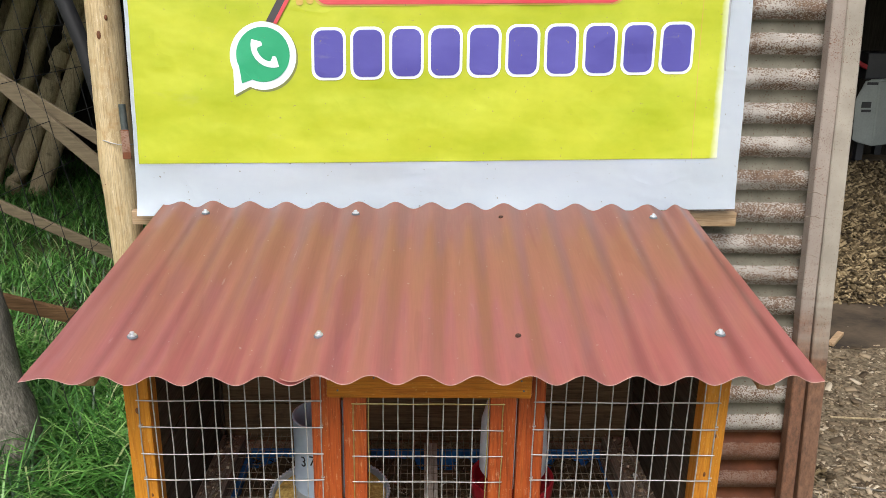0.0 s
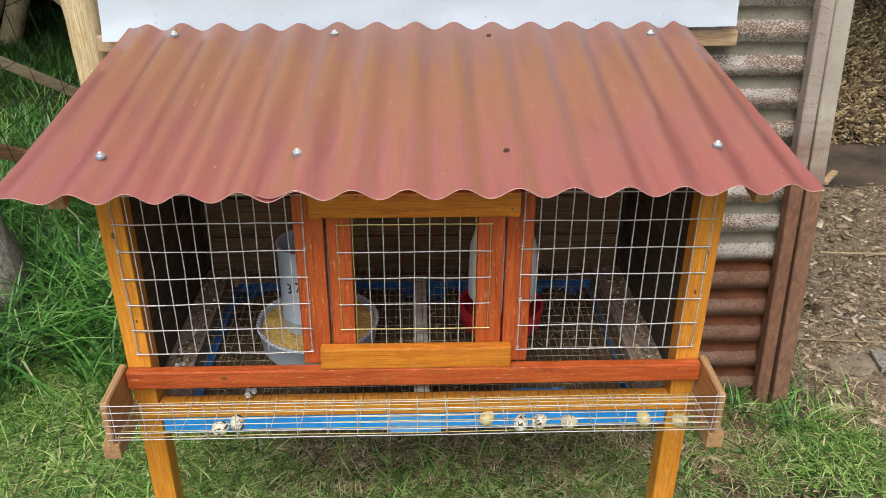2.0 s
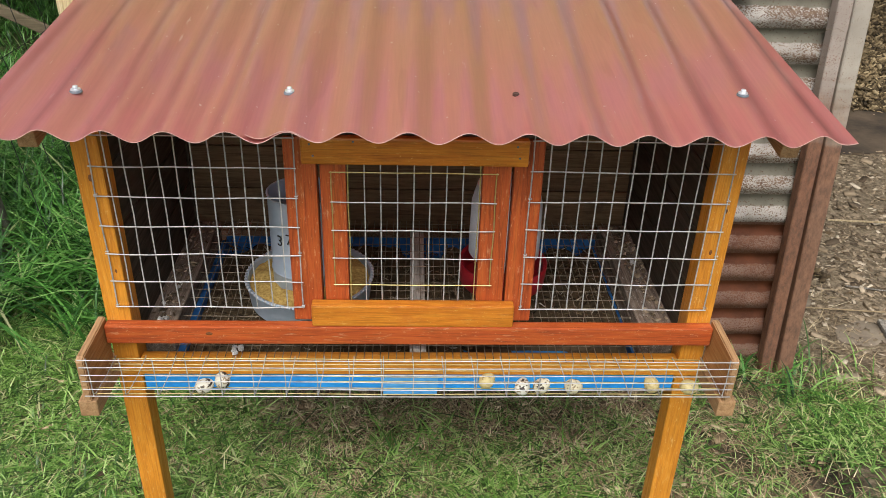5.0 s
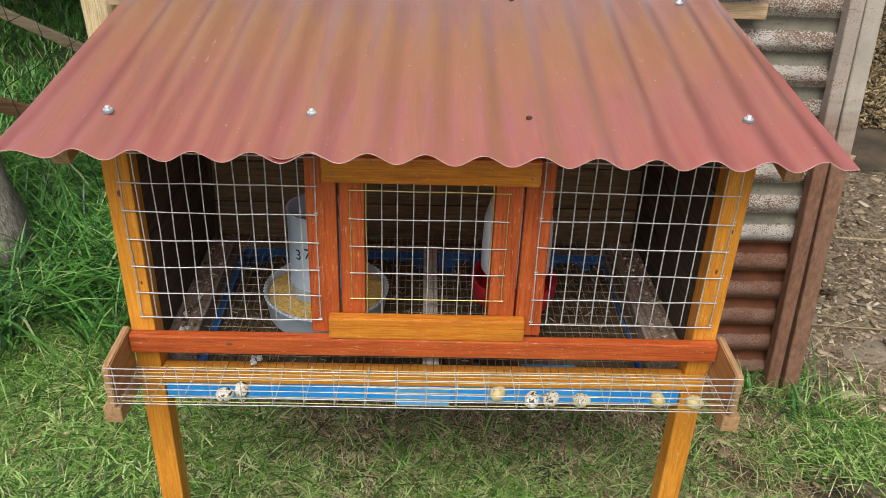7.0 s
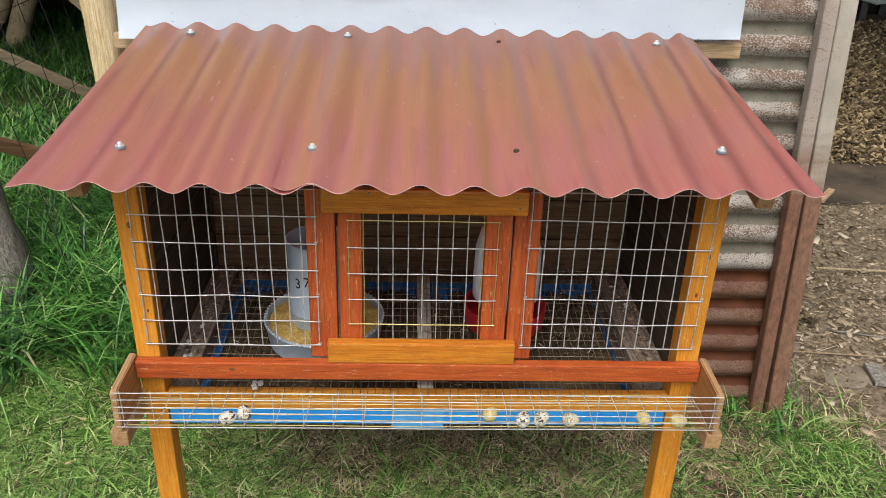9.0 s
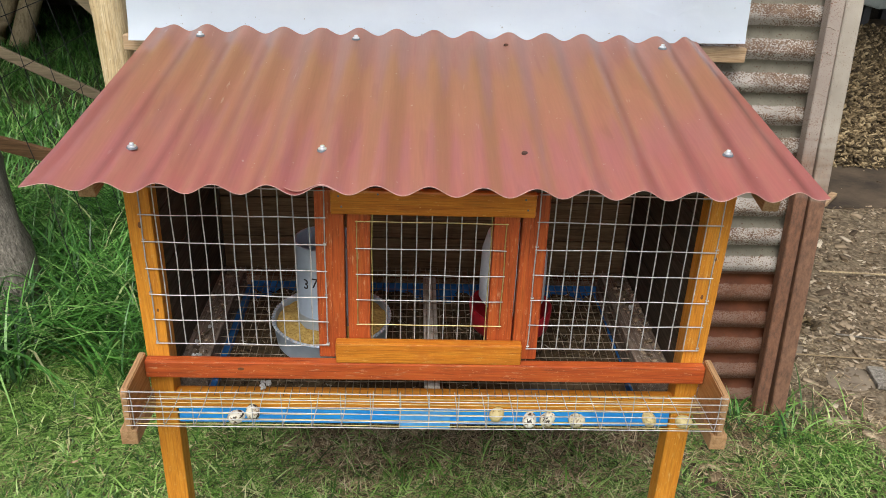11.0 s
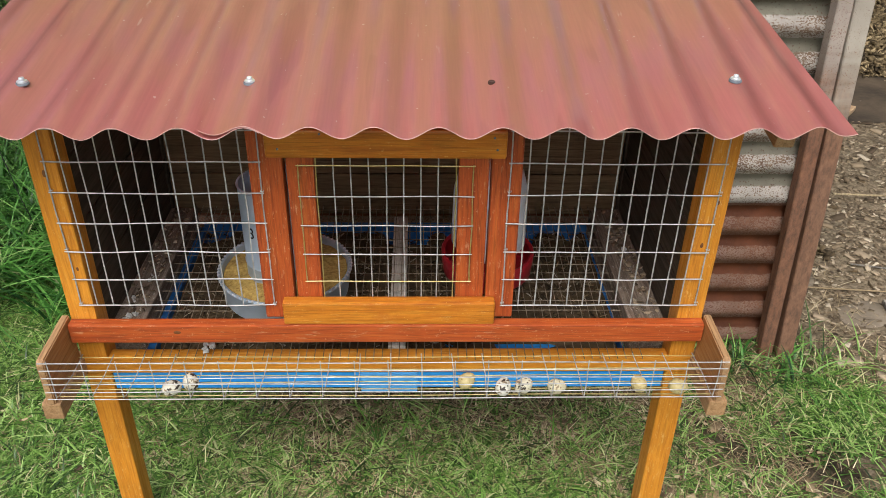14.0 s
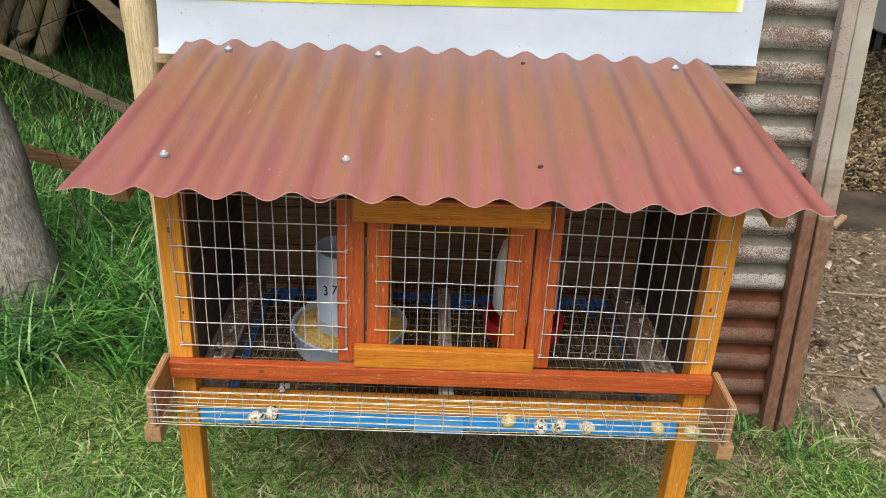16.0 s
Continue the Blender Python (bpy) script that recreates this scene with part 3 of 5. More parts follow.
def turf_keep(x, y):
    k = max(0.56 if x < -0.4 else 0.2, 0.62 + 1.3 * patch(x, y, 3.4))
    edge = 0.86 + 0.18 * noise.noise((y * 2.0, 1.0, x)) + max(0.0, 1.8 - y) * 1.5
    if x > edge:
        k *= max(0.0, 1 - (x - edge) * 4)
    if x > 0.55 and y < 2.1:
        bare = math.exp(-((x - 0.87) / 0.17) ** 2 - ((y - 1.72) / 0.17) ** 2)
        k *= max(0.08, min(1.0, 0.5 + 1.5 * patch(x, y, 4.5, 3.0))) * (1 - 0.9 * bare)
        k = max(k, 0.6 * math.exp(-((x - 1.1) / 0.13) ** 2 - ((y - 1.64) / 0.11) ** 2))
    if -0.6 < x < 0.8 and y > 1.3:
        k *= max(0.1, 1 - 1.15 * math.exp(-((x - 0.1) / 0.5) ** 4 - ((y - 1.85) / 0.36) ** 4))
    ragged = 0.5 * noise.noise((x * 3, y * 3, 6.0))
    k *= max(0.0, min(1.0, (x + 2.0) / 0.4 + ragged)) * max(0.0, min(1.0, (y - 1.05) / 0.22 + ragged))
    if x > -0.6 and y > 2.2:
        k *= 0.06
    return max(0.0, min(1.0, k))


def straw_keep(x, y):
    k = 0.55 - 0.5 * patch(x, y)
    if -0.6 < x < 0.95:
        k += 0.35
    if x > 0.6 and y < 1.7:
        k *= 0.5
    return max(0.05, min(1.0, k)) * (1.0 if x < 0.95 else 0.35) * (1.0 if y < 2.4 else 0.2) * (1.0 if x > -0.62 else 0.4)


def tufts(count, per, spread, x0, x1, y0, y1, keep):
    """Clumps of grass: places gathered round random centres."""
    c = scatter(count, x0, x1, y0, y1, keep)
    at = np.repeat(c, per, 0)
    at[:, :2] += rng.normal(0, spread, (len(at), 2))
    return at


blades("grass", np.vstack([scatter(70000, -2.0, 1.5, 1.05, 2.35, turf_keep), tufts(2600, 15, 0.014, -2.0, 1.5, 1.05, 2.3, turf_keep)]), 0.031, 0.0047, 1.35, 1.1, grass_mat, "short green lawn grass, worn thin under the hutch", "grass")
blades("grass_tufts", tufts(520, 13, 0.016, -2.0, 1.15, 1.05, 2.2, lambda x, y: turf_keep(x, y) if x < 0.45 else 0.0), 0.048, 0.0054, 1.15, 1.1, grass_mat, "longer green tufts standing in the lawn", "grass", 4)
blades("dry_grass", scatter(44000, -1.6, 1.35, 1.05, 2.3, straw_keep), 0.032, 0.0028, 1.5, 0.6, straw_mat, "dry tan grass stalks matted on the ground", "dry grass", 2)


def outer_keep(x, y):
    """Lawn round the trodden place, thinning out towards the bare soil."""
    if y > 1.05 and x > -2.0:
        return 0.0
    edge = 1.0 + 0.5 * noise.noise((y * 0.9, 4.0, 0.0)) + max(0.0, 1.05 - y) * 0.35
    out = max(0.0, math.hypot(x + 0.5, y - 1.0) - 2.2) / 2.6
    return max(0.0, min(1.0, 0.55 + 0.9 * patch(x, y, 1.5))) * (1.0 if x < edge else max(0.0, 1 - (x - edge) * 2)) * max(0.0, 1 - out)


blades("lawn_grass", scatter(60000, -5.0, 3.5, -3.4, 3.4, outer_keep), 0.045, 0.0065, 0.9, 1.0, grass_mat, "short green lawn grass round the trodden place", "grass")


def tall_keep(x, y):
    return min(1.0, max(0.0, (y - 1.88) * 2.6 - (x + 0.75) * 1.1 * (x > -0.75)))


blades("tall_grass", tufts(560, 14, 0.028, -2.4, -0.55, 1.86, 3.3, tall_keep), 0.29, 0.0102, 0.45, 0.85, tall_mat, "tall arching green grass beside the fence", "tall grass", 5)
blades("far_grass", scatter(34000, -5.4, -0.75, 2.6, 7.4, lambda x, y: 0.55 + 0.6 * patch(x, y, 1.6)), 0.12, 0.009, 0.5, 0.6, tall_mat, "thick green grass behind the wire fence", "grass")
blades("wall_foot_tuft", tufts(6, 8, 0.02, 0.88, 1.08, 1.74, 1.86, lambda x, y: 1.0), 0.085, 0.0075, 0.9, 1.0, tall_mat, "broad-bladed green tuft at the foot of the rusty post", "grass", 5)
blades("wall_foot_grass", scatter(110, 0.78, 1.3, 1.76, 1.9, lambda x, y: 1.0 if abs(x - 0.95) < 0.12 or 1.1 < x < 1.2 else 0.12), 0.1, 0.005, 0.6, 0.9, grass_mat, "grass tuft at the foot of the iron wall", "grass", 4)


def flakes(name, places, size, material, label, category, tilt=0.5, slim=0.3):
    """Splinters of wood, each a small wedge-ended chip."""
    n = len(places)
    unit = np.array([(-1, -.6, -1), (1, -1, -1), (1.1, .7, -1), (-.9, 1, -1), (-1, -.6, 1), (.9, -1, 1), (1, .7, 1), (-.9, 1, 1)]) / 2
    quads = np.array([(0, 3, 2, 1), (4, 5, 6, 7), (0, 1, 5, 4), (1, 2, 6, 5), (2, 3, 7, 6), (3, 0, 4, 7)])
    s = size * rng.uniform(0.35, 1.5, n)
    dims = np.stack([s, s * slim * rng.uniform(0.5, 1.6, n), s * 0.1 * rng.uniform(0.5, 1.5, n)], 1)
    v = unit[None] * dims[:, None]
    for axis, amount in ((0, tilt), (1, tilt), (2, math.pi)):
        a = rng.uniform(-amount, amount, n)
        c, q = np.cos(a)[:, None], np.sin(a)[:, None]
        i, j = [(1, 2), (2, 0), (0, 1)][axis]
        vi, vj = v[:, :, i].copy(), v[:, :, j].copy()
        v[:, :, i], v[:, :, j] = c * vi - q * vj, q * vi + c * vj
    v += places[:, None]
    f = (np.arange(n)[:, None, None] * 8 + quads[None]).reshape(-1, 4)
    return solo(name, array_mesh(name, v.reshape(-1, 3), f), material, label, category, kind="stuff")


def chip_keep(x, y):
    edge = 1.0 + 0.15 * noise.noise((y * 3.0, 0.5, x)) + max(0.0, 1.9 - y) * 0.6
    return max(0.0, min(1.0, (x - edge) * 3)) * (0.5 + 0.8 * max(0.0, patch(x, y, 4.0, 9.0) + 0.3)) * (1.0 if y < 3.5 else 0.25)


chips_at = np.vstack([scatter(9500, 0.8, 2.9, 1.5, 4.1, chip_keep), scatter(4500, 1.2, 4.6, -0.6, 4.2, lambda x, y: chip_keep(x, y) * 0.5 if x > 2.9 or y < 1.5 else 0.0)])
chips_at[:, 2] += 0.004
flakes("wood_chips", chips_at, 0.0145, chip_mat, "pale wood chips strewn over the bare soil", "wood chips", 0.4, 0.5)
large_at = scatter(420, 0.85, 2.9, 1.6, 4.1, chip_keep)
large_at[:, 2] += 0.008
flakes("large_chips", large_at, 0.036, chip_mat, "larger flat splinters and bark scraps on the soil", "wood chips", 0.3, 0.5)
scraps_at = scatter(1500, 1.0, 2.2, 1.75, 3.0, chip_keep)
scraps_at[:, 2] += 0.006
flakes("leaf_scraps", scraps_at, 0.017, chip_mat, "flat tan leaf and bark scraps on the soil", "leaf litter", 0.35, 0.65)
clods_at = scatter(900, 0.95, 2.9, 1.5, 4.0, chip_keep)
flakes("soil_crumbs", clods_at, 0.02, litter_mat, "dark crumbs of loose soil", "soil", 1.2, 0.9)
crumbs_at = scatter(1500, -1.4, 1.0, 1.1, 2.0, lambda x, y: 0.8 if patch(x, y) < 0 else 0.15)
crumbs_at[:, 2] += 0.008
flakes("dead_leaf_litter", crumbs_at, 0.028, straw_mat, "dry brown leaf scraps among the grass", "leaf litter", 0.4, 0.6)


def heap_z(x, y):
    rise = max(0.0, (y - 4.05 - 0.12 * noise.noise((x * 2, 0, 0))) / 1.0)
    return min(0.46, 0.52 * rise ** 0.8) + 0.05 * noise.noise((x * 3, y * 3, 2.0)) * min(1.0, rise * 3)


def build_heap():
    xs, ys = [1.2 + 0.08 * i for i in range(46)], [4.0 + 0.06 * i for i in range(32)]
    co = np.array([(x, y, heap_z(x, y) - 0.004) for y in ys for x in xs])
    w = len(xs)
    q = np.array([(j * w + i, j * w + i + 1, (j + 1) * w + i + 1, (j + 1) * w + i) for j in range(len(ys) - 1) for i in range(w - 1)])
    heap = thing("chip_heap", (2.8, 4.6, 0), "tall heap of coarse brown wood shavings", "wood chips", kind="stuff")
    part("heap_core", array_mesh("heap_core", co, q), litter_mat, heap)
    p = np.array([(x, y, heap_z(x, y) + 0.012) for x, y in zip(rng.uniform(1.9, 3.9, 24000), rng.uniform(4.0, 5.4, 24000))])
    top = flakes("shavings", p, 0.064, pile_mat, "", "", 0.8, 0.17)
    del top["kind"]
    top.parent = heap
    top.matrix_parent_inverse = Matrix.Translation((-2.8, -4.6, 0))


build_heap()
bm = bmesh.new()
ring = []
for k in range(90):
    a = k * math.tau / 90
    w = 1 + 0.22 * noise.noise((math.cos(a) * 2, math.sin(a) * 2, 8.0)) + 0.14 * noise.noise((math.cos(a) * 7, math.sin(a) * 7, 2.0))
    ring.append(bm.verts.new((2.3 + 1.3 * math.cos(a) * w, 3.82 + 0.36 * math.sin(a) * w, 0.007)))
low = [bm.verts.new((q.co.x, q.co.y, -0.03)) for q in ring]
bm.faces.new(ring)
for k in range(90):
    bm.faces.new((ring[k], low[k], low[(k + 1) % 90], ring[(k + 1) % 90]))
solo("damp_floor", bm, damp_mat, "dark damp trodden patch before the chip heap", "ground", kind="structure")

for a, c, w, t, m, lab in (
    ((1.443, 1.985, 0.012), (1.457, 2.09, 0.016), 0.014, 0.05, trunk_wood, "small brown board end half sunk in the soil"),
    ((1.9, 3.44, 0.02), (2.0, 3.55, 0.03), 0.018, 0.03, batten_wood, "pale split piece of wood on the soil"),
    ((1.58, 2.77, 0.012), (1.95, 2.735, 0.014), 0.007, 0.007, log_wood, "long dark stick lying on the soil"),
    ((1.235, 2.172, 0.012), (1.56, 2.135, 0.014), 0.003, 0.003, straw_mat, "thin pale straw lying on the soil"),
    ((1.43, 2.3, 0.012), (1.62, 2.25, 0.014), 0.005, 0.006, trunk_wood, "thin grey stick lying on the soil"),
):
    solo("wood_scrap", board(a, c, w, t), m, lab, "wood scrap", "scraps on the soil")


def flat_stone(x, y, rx, ry, turn, label):
    """A worn flat stone, sunk almost level with the soil."""
    bm = bmesh.new()
    rims = []
    for grow, z in ((1.0, -0.03), (1.0, -0.004), (0.9, 0.001), (0.45, 0.003)):
        rim = []
        for k in range(22):
            a = k * math.tau / 22
            w = grow * (1 + 0.2 * noise.noise((math.cos(a) * 1.6 + x, math.sin(a) * 1.6, y)))
            p = Matrix.Rotation(turn, 2) @ Vector((rx * w * math.cos(a), ry * w * math.sin(a)))
            rim.append(bm.verts.new((x + p.x, y + p.y, ground_z(x, y) + z + 0.002 * noise.noise((p.x * 30, p.y * 30, x)))))
        rims.append(rim)
    for r, q in zip(rims, rims[1:]):
        for k in range(22):
            bm.faces.new((r[k], r[(k + 1) % 22], q[(k + 1) % 22], q[k])).smooth = True
    bm.faces.new(rims[-1]).smooth = True
    solo("flat_stone", bm, stone_mat, label, "stone", "stones in the soil")


flat_stone(1.365, 2.05, 0.085, 0.065, 0.3, "flat grey-brown stone sunk in the soil")
flat_stone(1.245, 2.24, 0.06, 0.05, 1.1, "smaller flat grey-brown stone sunk in the soil")
flat_stone(0.94, 1.755, 0.02, 0.014, 0.4, "small tan stone by the egg tray")

# dark flakes added in place of a dark crack beside the wall's end post
crack_at = np.array([(1.325 + 0.035 * math.sin(k * 2.1) + 0.0004 * k, 2.46 - 0.0012 * k + 0.02 * math.cos(k * 3.3), 0.006 + 0.01 * rng.random()) for k in range(90)])
flakes("dark_flakes", crack_at, 0.03, litter_straw_mat, "dark flakes in a narrow strip beside the rusty post", "leaf litter", 1.0, 0.35)

# ---- shed, wall and fence behind the hutch ----
def wall_y(z):
    """The old sheet wall leans back a little."""
    return 1.885 + 0.07 * z


# roofs and walls added to keep the background in shade
solo("shed_roof", box(-6, -0.41, 3.6, 9, 2.1, 2.15, 0.004), tin_under, "unseen tin roof added to shade the poles and far grass", "roof", kind="structure")
solo("shed_roof", box(-0.4, 7, 3.05, 9, 2.45, 2.5, 0.004), tin_under, "unseen tin roof of the open shed, set forward for shade", "roof", kind="structure")
solo("wall_back", box(-6, 7, 8.0, 8.1, 0, 2.45, 0.004), shed_dark, "dark backdrop wall added behind the shed and poles", "wall", kind="structure")
solo("wall_side", box(6.9, 7.0, 3.4, 8.0, 0, 2.45, 0.004), shed_dark, "unseen dark wall added to close the shed's end", "wall", kind="structure")
solo("wall_end", box(-6.0, -5.9, 3.4, 8.0, 0, 2.45, 0.004), shed_dark, "unseen dark wall added to close off the poles' side", "wall", kind="structure")
solo("wall_middle", box(-0.4, -0.3, 2.4, 8.0, 0, 2.45, 0.004), shed_dark, "dark partition added out of sight behind the sheet wall", "wall", kind="structure")


def wavy_sheet(x0, x1, z0, z1, pitch, depth, lift, phase=0.0):
    """Corrugated iron with its ridges lying level."""
    bm = bmesh.new()
    nz, nx = int((z1 - z0) / pitch * 12), 14
    rows = []
    for j in range(nz + 1):
        z = z0 + (z1 - z0) * j / nz
        w = math.sin(math.tau * z / pitch + phase)
        y = wall_y(z) - lift - depth * w
        rows.append([bm.verts.new((x0 + (x1 - x0) * i / nx, y + 0.003 * noise.noise((i * 0.4, z * 5, 1)), z + 0.003 * noise.noise((i * 0.7, z * 9, 7)))) for i in range(nx + 1)])
    for a, c in zip(rows, rows[1:]):
        for i in range(nx):
            bm.faces.new((a[i], a[i + 1], c[i + 1], c[i])).smooth = True
    bmesh.ops.solidify(bm, geom=bm.faces[:], thickness=0.0012)
    return bm


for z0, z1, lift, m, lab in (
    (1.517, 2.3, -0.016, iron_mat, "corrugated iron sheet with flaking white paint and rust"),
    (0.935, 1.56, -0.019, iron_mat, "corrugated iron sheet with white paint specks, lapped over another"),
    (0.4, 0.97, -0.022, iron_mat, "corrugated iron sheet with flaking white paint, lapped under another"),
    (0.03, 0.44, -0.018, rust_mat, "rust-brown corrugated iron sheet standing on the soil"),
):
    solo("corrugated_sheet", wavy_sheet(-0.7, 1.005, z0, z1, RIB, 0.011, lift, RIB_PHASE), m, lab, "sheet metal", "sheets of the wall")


def steel_profile(x_low, x_high, width, front, material, label):
    """A folded channel, leaning with the wall."""
    bm = bmesh.new()
    prof = [(0, 0.034), (0, 0.003), (0.003, 0), (width - 0.003, 0), (width, 0.003), (width, 0.034), (width - 0.01, 0.034), (width - 0.01, 0.031), (width - 0.003, 0.031), (width - 0.003, 0.004), (0.003, 0.004), (0.003, 0.034)]
    rings = []
    for z in [-0.03 + 2.4 * i / 24 for i in range(25)]:
        x = x_low + (x_high - x_low) * z / 1.57 + 0.0015 * noise.noise((z * 4, x_low * 9, 0))
        rings.append([bm.verts.new((x + a, wall_y(z) - front + c, z)) for a, c in prof])
    k = len(prof)
    for a, c in zip(rings, rings[1:]):
        for i in range(k):
            bm.faces.new((a[i], a[(i + 1) % k], c[(i + 1) % k], c[i]))
    solo("steel_post", bm, material, label, "post", "posts of the wall")


steel_profile(0.978, 0.954, 0.036, 0.03, brown_profile, "narrow folded steel post with rust-brown patches")
steel_profile(1.024, 0.985, 0.043, 0.036, grey_profile, "grey folded steel post, rusted at its foot")
for z, x in ((1.09, 0.965), (1.03, 0.968), (0.93, 0.972)):
    bm = bmesh.new()
    y = wall_y(z) - 0.03
    tube(bm, [(x - 0.03, y + 0.012, z + 0.004), (x - 0.022, y - 0.004, z + 0.018), (x - 0.004, y - 0.012, z + 0.022), (x + 0.014, y - 0.009, z + 0.014)], 0.0007, 5)
    solo("tie_wire", bm, dirty_wire, "thin loose tie wire round the steel post", "wire", "tie wires")

# ---- banner ----
BAN = dict(xl=-0.712, xr=0.757, zl=1.036, zr=1.069)


def on_banner(x, h, lift=0.0):
    """The place on the hanging banner, h above its lower edge."""
    f = (x - BAN["xl"]) / (BAN["xr"] - BAN["xl"])
    z = BAN["zl"] + (BAN["zr"] - BAN["zl"]) * f + h
    wave = 0.006 * noise.noise((x * 3.1, z * 3.7, 0.4)) + 0.0035 * noise.noise((x * 8, z * 13, 4.0))
    roll = 0.007 * math.exp(-h / 0.03) * (1 + 0.5 * math.sin(x * 7))
    return Vector((x + 0.012 * (0.5 - f) * (h - 0.3), 1.915 + 0.07 * (z - 1.05) + wave - roll - lift, z))


def sheet(x0, x1, h0, h1, lift, nx=40, nz=24, thick=0.0006):
    bm = bmesh.new()
    g = [[bm.verts.new(on_banner(x0 + (x1 - x0) * i / nx, h0 + (h1 - h0) * j / nz, lift)) for i in range(nx + 1)] for j in range(nz + 1)]
    for a, c in zip(g, g[1:]):
        for i in range(nx):
            bm.faces.new((a[i], a[i + 1], c[i + 1], c[i])).smooth = True
    if thick:
        bmesh.ops.solidify(bm, geom=bm.faces[:], thickness=thick)
    return bm


def outline(points, lift):
    """A flat printed shape, given by its edge, on the banner."""
    bm = bmesh.new()
    f = bm.faces.new([bm.verts.new((x, h, 0)) for x, h in points])
    bmesh.ops.triangulate(bm, faces=[f])
    bmesh.ops.subdivide_edges(bm, edges=[e for e in bm.edges if e.calc_length() > 0.05], cuts=2, use_grid_fill=True)
    for q in bm.verts:
        q.co = on_banner(q.co.x, q.co.y, lift)
    bm.normal_update()
    for f in bm.faces:
        if f.normal.y > 0:
            f.normal_flip()
    return bm


def round_rect(cx, ch, w, h, r, k=6):
    pts = []
    for sx, sy, a0 in ((1, 1, 0), (-1, 1, 90), (-1, -1, 180), (1, -1, 270)):
        for i in range(k + 1):
            a = radians(a0 + 90 * i / k)
            pts.append((cx + sx * (w / 2 - r) + r * math.cos(a), ch + sy * (h / 2 - r) + r * math.sin(a)))
    return pts


def bubble(cx, ch, r, tail):
    pts = [(cx + r * math.cos(radians(a)), ch + r * math.sin(radians(a))) for a in range(-115, 206, 8)]
    return pts + [(cx - 0.8 * r * tail, ch - 1.02 * r * tail)]


banner = thing("banner", (0.02, 1.92, 1.05), "white vinyl banner with a yellow printed field, wrinkled", "banner")
part("field_seam", sheet(0.6385, 0.64, 0.126, 0.88, 0.0022, 1, 36, 0.0), vinyl_ochre, banner, "faint ochre seam line")
part("cloth", sheet(BAN["xl"], BAN["xr"], 0.0, 0.9, 0.0, 60, 40), vinyl_white, banner)
part("yellow_field", sheet(-0.702, 0.702, 0.126, 0.88, 0.0016, 60, 36, 0.0), vinyl_yellow, banner, "bright yellow printed field")
part("grey_line", sheet(0.7, 0.705, 0.335, 0.7, 0.0024, 2, 12, 0.0), vinyl_grey, banner, "thin grey printed line")
part("logo_drop", outline(bubble(-0.39, 0.373, 0.078, 1.13), 0.0022), vinyl_olive, banner, "dark olive printed rim below the bubble")
logo = part("logo_border", outline(bubble(-0.394, 0.378, 0.078, 1.13), 0.003), vinyl_white, banner, "white speech-bubble border")
part("logo_disc", outline(bubble(-0.394, 0.381, 0.063, 1.02), 0.0042), vinyl_green, logo, "plain green disc")
hand = []
ends = [(i / 20, 0.013 + 0.013 * max(0.0, min(1.0, (abs(i / 10 - 1) - 0.58) / 0.12)) * (1.0 if abs(i - 10) < 10 else 0.75)) for i in range(21)]
for f, w in ends:
    a = radians(165 + 120 * f)
    hand.append((-0.37 + 0.052 * math.cos(a), 0.403 + 0.052 * math.sin(a)))
for f, w in ends[::-1]:
    a = radians(165 + 120 * f)
    hand.append((-0.37 + (0.052 - w) * math.cos(a), 0.403 + (0.052 - w) * math.sin(a)))
part("logo_mark", outline(hand, 0.0054), vinyl_white, logo, "white curved mark")
for i in range(10):
    cx = -0.24 + 0.0915 * i
    rim = part("printed_bar_rim", outline(round_rect(cx, 0.381 + 0.0008 * i, 0.081, 0.121, 0.024), 0.003), vinyl_white, banner, "white outline")
    part("printed_bar", outline(round_rect(cx, 0.381 + 0.0008 * i, 0.068, 0.108, 0.02), 0.0042), vinyl_violet, rim, "plain violet bar")
part("red_rim", outline(round_rect(0.09, 0.596, 0.73, 0.215, 0.03), 0.0028), vinyl_ochre, banner, "orange outline")
part("red_panel", outline(round_rect(0.09, 0.6, 0.72, 0.215, 0.03), 0.004), vinyl_red, banner, "red printed panel")
part("dark_stroke", outline([(-0.385, 0.456), (-0.364, 0.452), (-0.32, 0.53), (-0.34, 0.536)], 0.0046), vinyl_black, banner, "dark slanting printed stroke")
part("red_stroke", outline([(-0.368, 0.452), (-0.36, 0.45), (-0.314, 0.53), (-0.322, 0.534)], 0.0056), vinyl_red, banner, "thin red printed stroke")
for k in range(3):
    part("ochre_drop", outline(round_rect(-0.306 + 0.024 * k, 0.506 + 0.003 * k, 0.017, 0.03, 0.008), 0.0034), vinyl_ochre, banner, "small ochre printed drop")

solo("batten", board((-0.737, 1.945, 1.024), (0.776, 1.945, 1.035), 0.036, 0.022), batten_wood, "raw pine batten along the banner's lower edge", "batten")

# ---- round pole, rails and wire fence ----
pole = thing("fence_pole", (-0.775, 1.97, 0), "peeled round timber pole with knots", "pole")
bm = bmesh.new()
pts, rad = [], []
for i in range(41):
    z = -0.05 + 2.35 * i / 40
    pts.append((-0.772 + 0.012 * math.sin(z * 3.3 + 0.5) + 0.01 * (1.1 - z), 1.965 + 0.035 * z, z))
    rad.append(0.041 + 0.0035 * noise.noise((z * 4, 0, 2)) + 0.004 * math.exp(-((z - 1.13) / 0.08) ** 2))
tube(bm, pts, rad, 20)
for q in bm.verts:
    q.co.x += 0.003 * noise.noise(q.co * 16)
part("timber", bm, pole_wood, pole)
